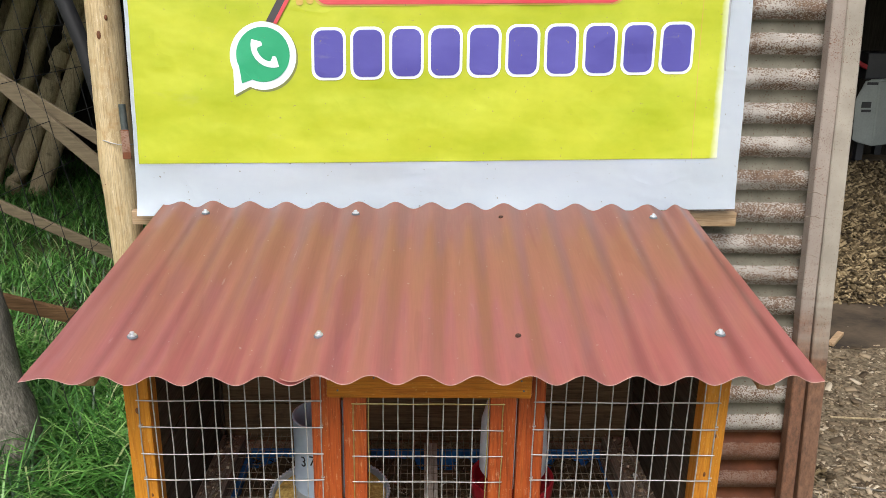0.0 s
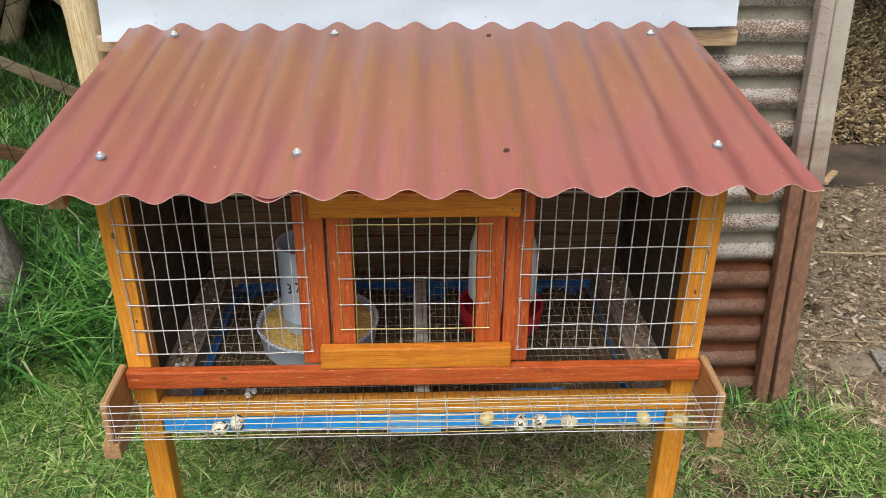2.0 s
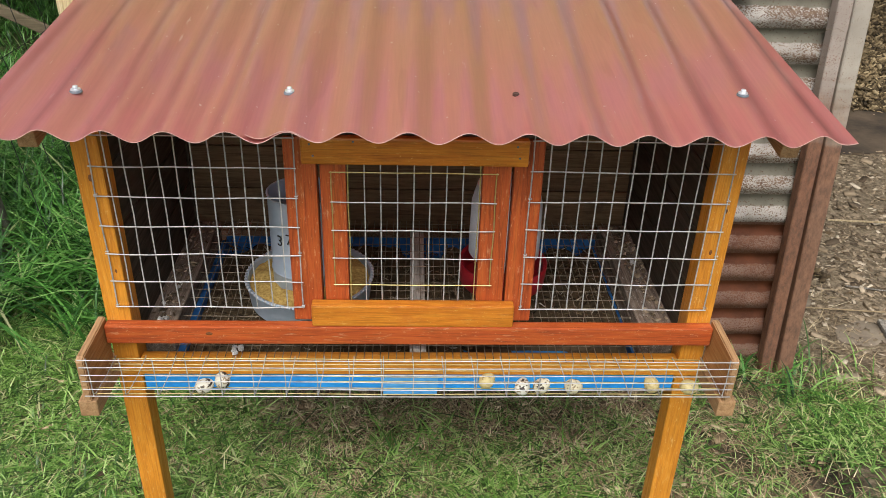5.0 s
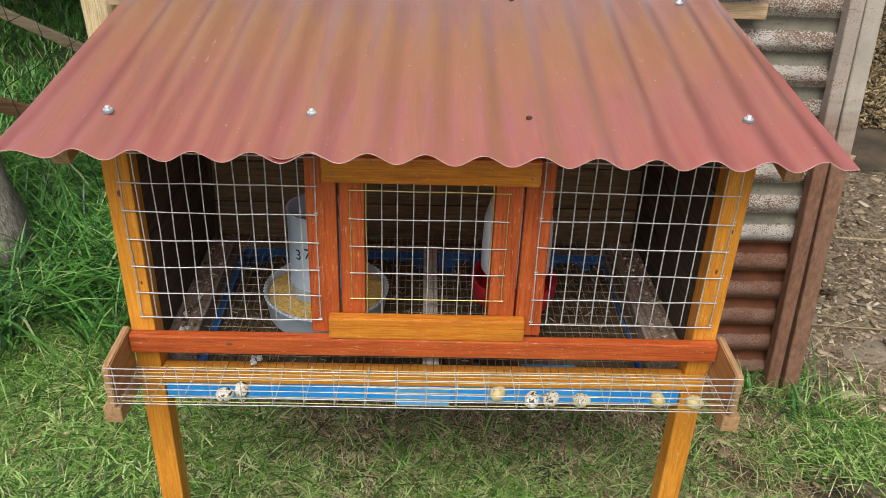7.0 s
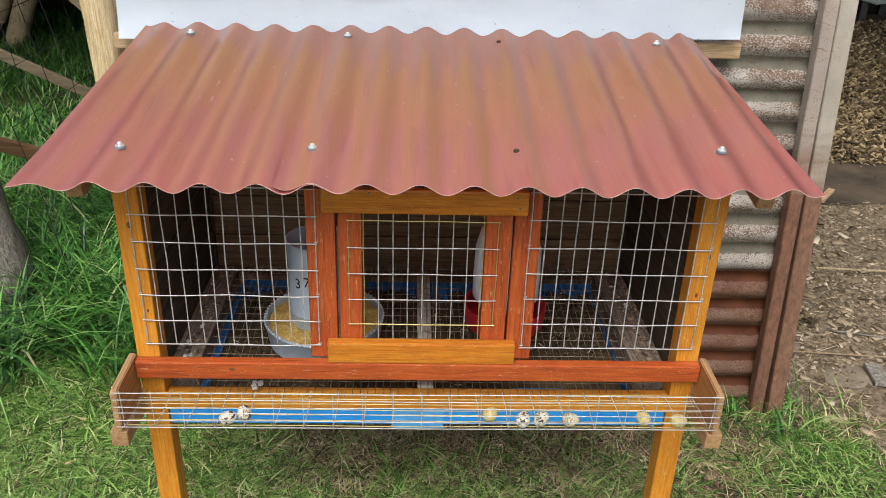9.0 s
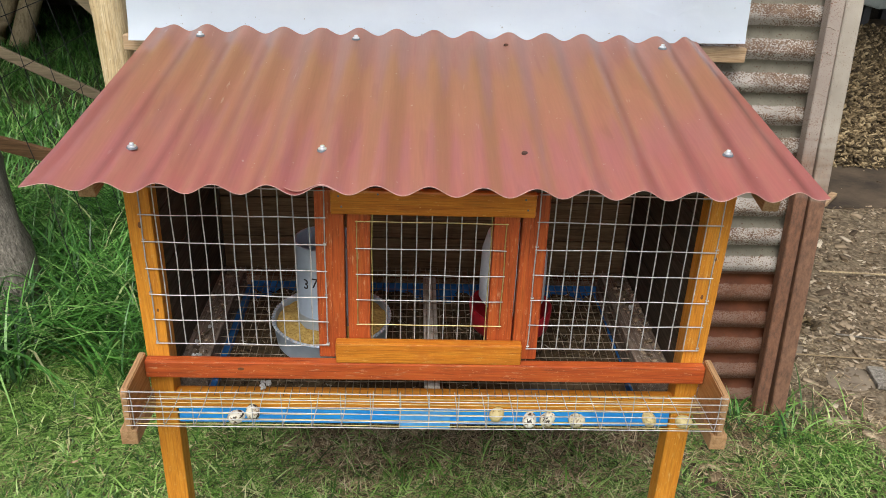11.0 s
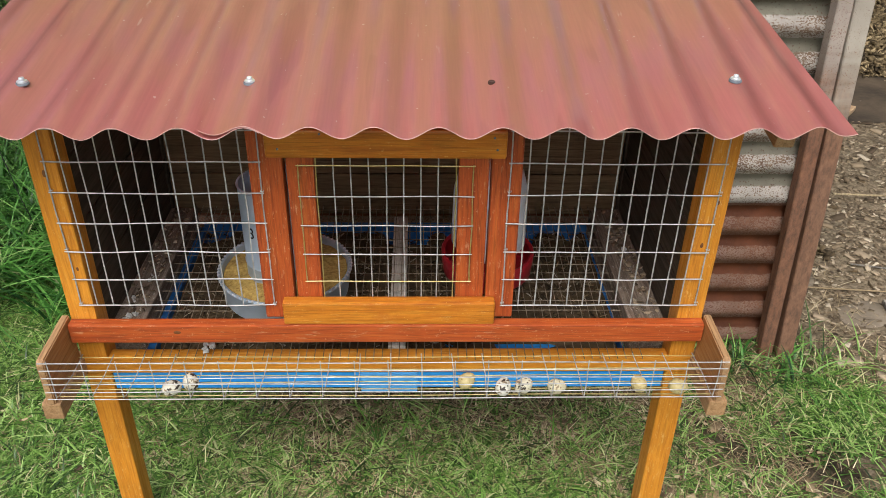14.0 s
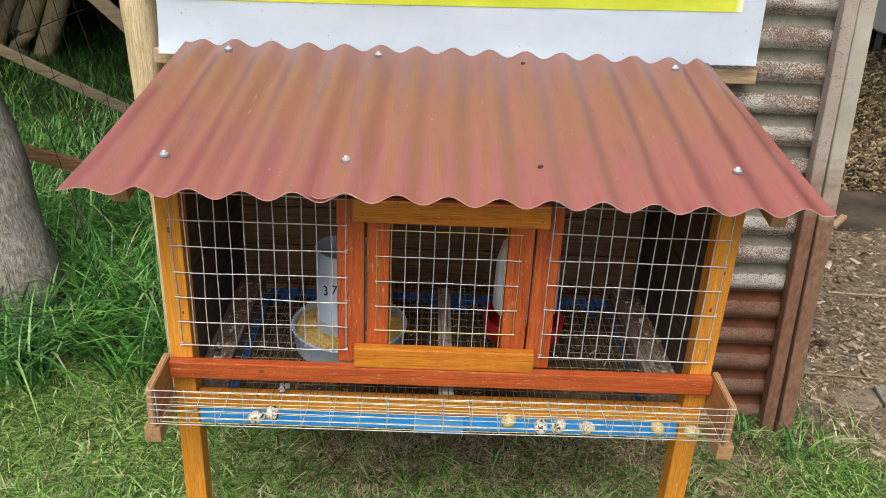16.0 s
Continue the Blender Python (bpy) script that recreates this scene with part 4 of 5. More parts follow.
for kx, kz, kw, kh in ((0.0, 1.46, 0.0055, 0.011), (0.001, 1.126, 0.005, 0.008), (-0.022, 1.1, 0.003, 0.004), (0.018, 1.5, 0.004, 0.007), (-0.012, 0.9, 0.005, 0.01), (0.014, 0.72, 0.005, 0.009)):
    x0, y0 = -0.772 + 0.012 * math.sin(kz * 3.3 + 0.5) + 0.01 * (1.1 - kz), 1.965 + 0.035 * kz
    bm = bmesh.new()
    bmesh.ops.create_icosphere(bm, subdivisions=2, radius=1.0)
    for q in bm.verts:
        q.co = Vector((x0 + kx + q.co.x * kw, y0 - math.sqrt(0.0415 ** 2 - kx * kx) + q.co.y * 0.0035 + 0.001, kz + q.co.z * kh))
    part("knot", bm, knot_mat, pole, "dark brown knot")
bm = bmesh.new()
tube(bm, [(-0.744, 1.964, 1.3), (-0.741, 1.96, 1.2)], 0.0085, 12)
part("hinge_pin", bm, dull_steel, pole, "dull green-grey steel pin")
part("hinge_plate", box(-0.749, -0.729, 1.95, 1.954, 1.168, 1.24, 0.001), rust_mat, pole, "rusty hinge plate")
bm = bmesh.new()
tube(bm, [(-0.772 + 0.046 * math.cos(a), 2.005 + 0.046 * math.sin(a), 1.205 + 0.006 * math.sin(2 * a)) for a in [k * math.tau / 24 for k in range(25)]], 0.0013, 5)
part("binding_wire", bm, wire_metal, pole, "twisted binding wire")

for a, c, w, t, m, lab in (
    ((-0.72, 2.76, 0.59), (-1.8, 2.76, 1.61), 0.047, 0.02, rail_wood, "weathered grey-brown board slanting up behind the pole"),
    ((-0.72, 2.79, 0.8), (-1.8, 2.79, 1.488), 0.04, 0.018, rail_wood, "thinner weathered board crossing a wider one"),
    ((-0.9, 2.782, 0.788), (-1.33, 2.782, 1.158), 0.018, 0.012, rail_wood, "thin split lath between two boards"),
    ((-0.6, 3.1, 0.239), (-2.4, 3.1, 1.087), 0.038, 0.02, rail_wood, "weathered grey-brown fence rail"),
    ((-0.62, 2.8, 0.218), (-2.1, 2.8, 0.606), 0.05, 0.024, red_rail, "reddish-brown fence rail low in the grass"),
):
    solo("fence_rail", board(a, c, w, t), m, lab, "rail", "rails of the fence")

fence = thing("wire_fence", (-1.05, 2.4, 0), "dark thin wire fence with wide square meshes, leaning over", "wire fence")
A, B = Vector((-1.31, 2.3, 0)), Vector((-1.27, 5.0, 0))


def on_fence(f, z, k):
    return A.lerp(B, f) + Vector((-0.18 * (z - 1.3) + 0.014 * noise.noise((f * 9, z * 3, k)), 0.02 * noise.noise((f * 7, z * 4, k + 3)), z))


for i in range(19):
    part("upright_wire", tube(bmesh.new(), [on_fence(i / 18, 1.95 * k / 8, 0.0) for k in range(9)], 0.0013, 4), old_wire, fence)
for j in range(3, 13):
    part("level_wire", tube(bmesh.new(), [on_fence(k / 14, 0.08 + 0.15 * j + 0.012 * noise.noise((j, k, 3)), 0.0) for k in range(15)], 0.0013, 4), old_wire, fence)


def log(a, c, r0, r1, material, name, label, category, group="", rough=0.006, sides=16):
    bm = bmesh.new()
    a, c = Vector(a), Vector(c)
    n = 18
    s = a.x * 7 + a.y
    side = (c - a).cross(Vector((0, 1, 0))).normalized()
    tube(bm, [a.lerp(c, i / n) + side * 0.018 * noise.noise((i * 0.3, s, 0)) for i in range(n + 1)], [r0 + (r1 - r0) * i / n + rough * noise.noise((i * 0.6, s, 5)) for i in range(n + 1)], sides)
    for q in bm.verts:
        q.co += Vector((noise.noise(q.co * 14), noise.noise(q.co * 14 + Vector((9, 0, 0))), 0)) * rough * 0.7
    return solo(name, bm, material, label, category, group)


log((-1.355, 2.33, -0.03), (-1.6, 2.522, 1.2), 0.124, 0.095, trunk_wood, "trunk_post", "thick grey barkless leaning trunk standing in grass", "trunk", rough=0.016, sides=28)
for k in range(18):
    back = k % 3 == 2
    bx = -3.02 - 0.15 * k + 0.07 * math.sin(k * 5.1) - (0.25 if back else 0.0)
    by = 6.25 + 0.09 * math.sin(k * 2.9) + (0.85 if back else 0.0)
    top = 0.72 + 0.16 * math.sin(k * 2.3)
    log((bx, by, -0.02), (bx + top, by + 0.3, 1.95), 0.078 + 0.016 * math.sin(k * 3.7), 0.062 + 0.008 * math.sin(k * 1.9), log_wood, "leaning_pole", "old brown timber pole leaning in the shade", "pole", "leaning poles", rough=0.011)
bm = bmesh.new()
tube(bm, [(-1.04, 2.25, 1.75), (-0.97, 2.22, 1.56), (-0.915, 2.2, 1.42), (-0.87, 2.18, 1.25), (-0.84, 2.17, 0.9), (-0.83, 2.16, 0.0)], 0.021, 14)
solo("black_hose", bm, pipe_mat, "black plastic pipe bent down behind the pole", "pipe")

# ---- machine in the shed ----
machine = thing("shed_machine", (3.1, 5.7, 0), "pale grey steel machine standing in the dark shed", "machine")
bm = bmesh.new()
face = [(2.93, 0.9), (2.984, 1.038), (3.087, 1.032), (3.112, 0.574), (2.954, 0.61)]
fr = [bm.verts.new((x, 5.55, z)) for x, z in face]
bk = [bm.verts.new((x + 0.75, 5.95, z)) for x, z in face]
bm.faces.new(fr)
bm.faces.new(bk[::-1])
for k in range(5):
    bm.faces.new((fr[k], bk[k], bk[(k + 1) % 5], fr[(k + 1) % 5]))
bmesh.ops.recalc_face_normals(bm, faces=bm.faces[:])
bmesh.ops.bevel(bm, geom=bm.edges[:], offset=0.012, segments=2, affect="EDGES")
part("housing", bm, machine_mat, machine)
part("vent_slot", box(3.0, 3.075, 5.545, 5.551, 1.0, 1.018, 0.001), dark_paint, machine, "dark vent slot")
part("maker_bar", box(2.985, 3.05, 5.545, 5.551, 0.845, 0.885, 0.001), dark_paint, machine, "plain dark bar")
part("maker_bar", box(2.99, 3.055, 5.545, 5.551, 0.815, 0.832, 0.001), dark_paint, machine, "plain dark bar")
for x, y in ((3.03, 5.6), (3.72, 5.9), (3.3, 5.85)):
    part("leg", box(x, x + 0.05, y, y + 0.05, -0.02, 0.62, 0.003), dark_paint, machine)
part("upper_frame", box(3.06, 3.8, 5.7, 5.95, 1.02, 1.2, 0.01), dark_paint, machine, "dark upper frame")
part("guard", board((2.93, 5.68, 1.16), (3.07, 5.72, 1.1), 0.03, 0.03), red_plastic, machine, "small red guard")

# ---- the hutch ----
hutch = thing("quail_hutch", (0, 1.55, 0), "orange-varnished timber quail hutch with wire mesh front and corrugated roof", "hutch")
for x0, x1 in ((-0.553, -0.508), (0.508, 0.553)):
    part("front_post", box(x0, x1, 1.300, 1.345, -0.02, 0.962, 0.003), orange["z"], hutch)
    part("rear_post", box(x0, x1, 1.79, 1.835, -0.02, 1.035, 0.003), dark_wood["z"], hutch, "rear post, toned dark for the shaded inside")
part("front_beam", box(-0.552, 0.552, 1.278, 1.2995, 0.52, 0.558, 0.003), redwood["x"], hutch, "red-brown varnished front beam")
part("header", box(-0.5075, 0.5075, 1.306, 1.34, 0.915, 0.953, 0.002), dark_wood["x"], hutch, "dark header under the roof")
part("front_rail", box(-0.552, 0.552, 1.297, 1.2995, 0.436, 0.469, 0.001), orange["x"], hutch)
part("front_rail", box(-0.5075, 0.5075, 1.3, 1.325, 0.437, 0.469, 0.003), orange["x"], hutch)
for x0, x1 in ((-0.216, -0.163), (0.165, 0.214)):
    part("stile", box(x0, x1, 1.302, 1.33, 0.5575, 0.9145, 0.003), redwood["z"], hutch, "red-brown upright beside the door")
for s in (-1, 1):
    for k in range(4):
        a, c = 0.49 + 0.118 * k, 0.49 + 0.118 * (k + 1) - 0.003
        part("side_plank", box(*sorted((s * 0.512, s * 0.528)), 1.3455, 1.7895, a, c, 0.002), dark_wood["y"], hutch, "inner side plank, toned dark for the shaded inside")
    part("ledge", box(*sorted((s * (0.4535 if s < 0 else 0.444), s * 0.5115)), 1.346, 1.786, 0.438, 0.502, 0.002), ledge_wood, hutch, "dung-stained floor ledge")
    part("rafter", board((s * 0.598, 1.255, 0.925), (s * 0.598, 1.86, 1.022), 0.034, 0.03), tan_wood["y"], hutch, "planed roof rafter end")
for k in range(5):
    a = 0.48 + 0.105 * k
    part("back_plank", box(-0.5075, 0.5075, 1.8, 1.815, a, a + 0.102, 0.002), back_wood, hutch, "brown back plank")
part("centre_bar", box(-0.006, 0.026, 1.326, 1.799, 0.45, 0.474, 0.002), grey_bar, hutch, "weathered grey floor bearer")


def wires(bm, lines, r, sag, seed, sides=5, steps=8):
    for k, (a, c) in enumerate(lines):
        a, c = Vector(a), Vector(c)
        pts = []
        for i in range(steps + 1):
            f = i / steps
            p = a.lerp(c, f)
            w = noise.noise((f * 3.0, k * 1.7, seed)) * sag
            pts.append(p + Vector((w if abs(c.z - a.z) > abs(c.x - a.x) else 0, w * 0.6, w if abs(c.z - a.z) <= abs(c.x - a.x) else 0)))
        tube(bm, pts, r, sides)
    return bm


def wire_parts(lines, r, sag, seed, name, material, parent, label="", sides=5, steps=8, panel_part=None):
    """A welded mesh, wire by wire: the first wire carries the rest."""
    for k, (a, c) in enumerate(lines):
        bm = wires(bmesh.new(), [(a, c)], r, sag, seed + 2.3 * k, sides, steps)
        if panel_part is None:
            panel_part = part(name, bm, material, parent, label)
        else:
            part("wire", bm, material, panel_part)
    return panel_part


def panel(xs, zs, y, z_low, z_top, name, parent, material, label):
    p = wire_parts([((x, y, z_low), (x + 0.002 * noise.noise((x * 40, 0, 1)), y, z_top)) for x in xs], 0.00125, 0.0022, xs[0], name, material, parent, label)
    wire_parts([((xs[0] - 0.003, y - 0.002, z), (xs[-1] + 0.003, y - 0.002, z + 0.002 * noise.noise((z * 40, 0, 2)))) for z in zs], 0.00125, 0.0022, xs[0] + 5, name, material, parent, "", 5, 8, p)


panel([-0.527 + 0.02742 * i for i in range(13)], [0.588 + 0.0547 * i for i in range(7)], 1.2975, 0.586, 0.955, "wire_panel", hutch, wire_metal, "galvanised welded wire panel")
panel([0.194 + 0.0283 * i for i in range(13)], [0.588 + 0.0547 * i for i in range(7)], 1.2975, 0.586, 0.955, "wire_panel", hutch, wire_metal, "galvanised welded wire panel")
for x, zs in ((-0.527, 4), (0.534, 4), (-0.198, 3), (0.194, 3)):
    for k in range(zs):
        z = 0.592 + 0.109 * k
        bm = bmesh.new()
        tube(bm, [(x - 0.002, 1.2995, z), (x - 0.002, 1.2955, z + 0.0005), (x + 0.003, 1.2955, z + 0.001), (x + 0.003, 1.2995, z + 0.001)], 0.0008, 5)
        part("staple", bm, wire_metal, hutch, "small wire staple")

door = part("door", box(-0.158, -0.115, 1.304, 1.326, 0.58, 0.885, 0.003), redwood["z"], hutch, "small red-brown door with wire mesh")
part("door_stile", box(0.113, 0.161, 1.304, 1.326, 0.58, 0.885, 0.003), redwood["z"], door)
part("door_bottom_rail", box(-0.1145, 0.1125, 1.305, 1.325, 0.559, 0.58, 0.002), redwood["x"], door)
part("door_top_rail", box(-0.1145, 0.1125, 1.305, 1.325, 0.87, 0.9, 0.002), redwood["x"], door)
dx = [-0.139 + 0.0275 * i for i in range(11)]
# outer wires take the golden tone as painted reflection of the varnished wood
for brassy, metal in ((False, wire_metal), (True, golden_wire)):
    wire_parts([((x, 1.301, 0.633 if k in (0, 10) else 0.572), (x, 1.301, 0.855 if k in (0, 10) else 0.87)) for k, x in enumerate(dx) if (k in (0, 1, 9, 10)) == brassy], 0.0011, 0.0016, 1.0 + brassy, "wire", metal, hutch, "", 5, 8, door)
    wire_parts([((-0.142, 1.299, z), (0.139, 1.299, z)) for k, z in enumerate([0.636 + 0.0547 * i for i in range(5)]) if (k in (0, 4)) == brassy], 0.0011, 0.0013, 2.0 + brassy, "wire", metal, hutch, "", 5, 8, door)
part("lower_plank", box(-0.182, 0.181, 1.279, 1.3015, 0.5585, 0.604, 0.004), plank_wood, hutch, "orange plank below the door")
part("upper_plank", box(-0.185, 0.185, 1.284, 1.3015, 0.874, 0.921, 0.004), plank_wood, hutch, "orange plank above the door")
for x, z in ((-0.17, 0.9), (-0.165, 0.88), (0.165, 0.9), (0.17, 0.88), (-0.1, 0.905)):
    bm = bmesh.new()
    bmesh.ops.create_uvsphere(bm, u_segments=8, v_segments=5, radius=0.002, matrix=Matrix.Translation((x, 1.2835, z + 0.01)))
    part("nail_head", bm, rubber, hutch, "dark nail head")

for x, z, w in ((-0.531, 0.838, 0.005), (0.536, 0.79, 0.0035), (0.524, 0.708, 0.004), (-0.519, 0.66, 0.003)):
    bm = lathe([(0.0, 0.0006), (w * 0.7, 0.0006), (w, 0.0)], (0, 0, 0), 16)
    bmesh.ops.transform(bm, matrix=Matrix.Translation((x, 1.3, z)) @ Matrix.Rotation(radians(90), 4, "X") @ Matrix.Diagonal((0.7, 1.3, 1, 1)), verts=bm.verts)
    part("knot", bm, knot_mat, hutch, "dark knot in the post")

bm = lathe([(0.0, 0.0005), (0.0028, 0.0005), (0.0045, 0.0)], (0, 0, 0), 16)
bmesh.ops.transform(bm, matrix=Matrix.Translation((-0.367, 1.278, 0.543)) @ Matrix.Rotation(radians(90), 4, "X") @ Matrix.Diagonal((1.4, 0.8, 1, 1)), verts=bm.verts)
part("knot", bm, knot_mat, hutch, "dark knot in the beam")

# wire floor
def floor_z(y):
    return 0.476 + 0.026 * (y - 1.3) / 0.5
wire_floor = wire_parts([((x, 1.285, floor_z(1.285)), (x, 1.797, floor_z(1.797))) for x in [-0.456 + 0.0152 * i for i in range(61)]], 0.0009, 0.001, 3.0, "wire_floor", dirty_wire, hutch, "soiled wire mesh floor", 4, 4)
wire_parts([((-0.458, y, floor_z(y) + 0.0018), (0.458, y, floor_z(y) + 0.0018)) for y in [1.33 + 0.03 * i for i in range(16)]], 0.0009, 0.0015, 4.0, "wire_floor", dirty_wire, hutch, "", 4, 6, wire_floor)

# egg tray in front
for s in (-1, 1):
    bm = bmesh.new()
    prof = [(1.178, 0.556), (1.184, 0.561), (1.299, 0.566), (1.299, 0.463), (1.178, 0.47)]
    a = [bm.verts.new((s * 0.5535, y, z)) for y, z in prof]
    c = [bm.verts.new((s * 0.567, y, z)) for y, z in prof]
    bm.faces.new(a)
    bm.faces.new(c[::-1])
    for k in range(5):
        bm.faces.new((a[k], c[k], c[(k + 1) % 5], a[(k + 1) % 5]))
    bmesh.ops.recalc_face_normals(bm, faces=bm.faces[:])
    bmesh.ops.bevel(bm, geom=bm.edges[:], offset=0.002, segments=2, affect="EDGES")
    bm.normal_update()
    for f in bm.faces:
        f.material_index = 0 if abs(f.normal.x) > 0.7 else 1
    part("tray_side", bm, [tray_wood, tan_wood["y"]], hutch, "planed brown side board of the egg tray")
    part("tray_foot", box(*sorted((s * 0.547, s * 0.579)), 1.179, 1.32, 0.436, 0.4695, 0.003), tan_wood["y"], hutch, "short bearer below the egg tray")
def tray_z(y):
    return 0.4815 - 0.004 * (y - 1.175) / 0.12
tray_floor = wire_parts([((-0.553, y, tray_z(y)), (0.553, y, tray_z(y))) for y in [1.29, 1.272, 1.255, 1.237, 1.22, 1.202, 1.186]], 0.001, 0.002, 6.0, "egg_tray", golden_wire, hutch, "yellowed wire egg tray floor", 5, 16)
wire_parts([((-0.562, 1.1745, z), (0.562, 1.1745, z)) for z in [0.485 + 0.0152 * i for i in range(6)]], 0.001, 0.0022, 8.0, "egg_tray", wire_metal, hutch, "", 5, 16, tray_floor)
for i in range(21):
    x = -0.548 + 0.0548 * i
    bm = tube(bmesh.new(), [(x, 1.297, 0.479), (x + 0.002, 1.24, tray_z(1.24) + 0.0015), (x, 1.184, 0.4825), (x, 1.1765, 0.486), (x + 0.001, 1.1755, 0.52), (x, 1.176, 0.564)], 0.001, 5)
    part("wire", bm, wire_metal, tray_floor)

# roof sheets

def roof_z(x, y):
    flat = 1.0
    edge = 0.655 - abs(x)
    soft_edge = 0.1 if x < 0 else 0.045
    if edge < soft_edge:
        flat = 0.3 + 0.7 * max(0.0, edge) / soft_edge
    twist = 0.008 * (x + 0.3) / 0.95 * (1.874 - y) / 0.7
    if y < 1.29:
        twist += 0.005 * (1.29 - y) / 0.124 * max(0.0, min(1.0, 0.5 - x))
    return 0.984 + twist + 0.16 * (y - 1.29) + 0.0087 * flat * math.cos(math.tau * (x + 0.519 - 0.024 * (y - 1.8)) / PITCH)


def roof_sheet(x0, x1, lift, curl, label):
    bm = bmesh.new()
    nx, ny = int((x1 - x0) / PITCH * 14), 16
    g = []
    for j in range(ny + 1):
        f = j / ny
        y0 = 1.166 + 0.708 * f
        row = []
        for i in range(nx + 1):
            x = x0 + (x1 - x0) * i / nx
            y = y0 + (0.003 * noise.noise((x * 9, 0, 1)) if j in (0, ny) else 0)
            px = x
            if abs(x) > 0.56:
                px = math.copysign(0.56 + (abs(x) - 0.56) * (1.1 - 0.3 * f if x < 0 else 0.95 - 0.25 * f), x)
            z = roof_z(x, y) + lift + 0.0015 * noise.noise((x * 4, y * 4, 6))
            if curl:
                z += 0.007 * math.exp(-((x - x0) / 0.035) ** 2) * (1 - f) ** 4
            row.append(bm.verts.new((px, y, z)))
        g.append(row)
    for a, c in zip(g, g[1:]):
        for i in range(nx):
            bm.faces.new((a[i], a[i + 1], c[i + 1], c[i])).smooth = True
    edge = [q.co.copy() for q in g[0]]
    bmesh.ops.solidify(bm, geom=bm.faces[:], thickness=0.0013)
    lip = tube(bmesh.new(), [(q.x, q.y - 0.0004, q.z - 0.0006) for q in edge], 0.0006, 5)
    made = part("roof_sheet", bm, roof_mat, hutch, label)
    part("worn_edge", lip, edge_mat, made, "pale worn sheet edge")
    return made


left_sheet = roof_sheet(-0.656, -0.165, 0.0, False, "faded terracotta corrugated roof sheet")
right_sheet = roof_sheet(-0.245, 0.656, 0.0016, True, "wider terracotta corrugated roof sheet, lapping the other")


def bolt(x, y, z, parent):
    k = 0.8
    part("bolt", lathe([(0.0, 0.0085 * k), (0.0042 * k, 0.0085 * k), (0.005 * k, 0.0075 * k), (0.0052 * k, 0.003 * k), (0.009 * k, 0.0026 * k), (0.0095 * k, 0.0005 * k), (0.0095 * k, 0.0)], (x, y, z), 18), bolt_metal, parent, "zinc roof bolt")
    part("washer", lathe([(0.0, 0.0), (0.0108 * k, 0.0), (0.0118 * k, -0.002 * k), (0.0118 * k, -0.0045 * k)], (x, y, z), 18), rubber, parent, "dark rubber washer")


for x, y in ((-0.521, 1.288), (-0.196, 1.291), (0.516, 1.291), (-0.517, 1.799), (-0.171, 1.799), (0.524, 1.795)):
    sheet_under = left_sheet if x < -0.3 else right_sheet
    bolt(x, y, roof_z(x, y) + (0.0035 if x < -0.3 else 0.005), sheet_under)
for x, y in ((0.156, 1.29), (0.167, 1.797)):
    part("bolt_hole", lathe([(0.0, 0.0008), (0.0036, 0.0008), (0.0046, 0.0014), (0.0055, 0.0), (0.0055, -0.003)], (x, y, roof_z(x, y) + 0.0034), 14), hole_mat, right_sheet, "rust-rimmed empty bolt hole")

# ---- inside the hutch ----
drawer = thing("dropping_tray", (0, 1.55, 0.4), "blue plastic dropping tray under the wire floor, full of litter", "tray")
part("tray_bottom", box(-0.444, 0.444, 1.305, 1.79, 0.4, 0.404, 0.001), blue_paint, drawer)
part("tray_front", box(-0.505, 0.505, 1.3, 1.3045, 0.396, 0.4355, 0.0015), blue_paint, drawer)
part("tray_back", box(-0.444, 0.444, 1.786, 1.791, 0.4045, 0.462, 0.001), shaded_blue, drawer, "blue tray wall, darkened for the shade inside")
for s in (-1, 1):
    part("tray_wall", box(*sorted((s * 0.4385, s * (0.453 if s < 0 else 0.4435))), 1.332, 1.785, 0.4045, 0.452 if s < 0 else 0.4375, 0.001), shaded_blue, drawer, "blue tray wall, darkened for the shade inside")
part("mended_patch", box(-0.056, 0.048, 1.2965, 1.2995, 0.388, 0.434, 0.001), pale_blue, drawer, "pale blue mended patch")


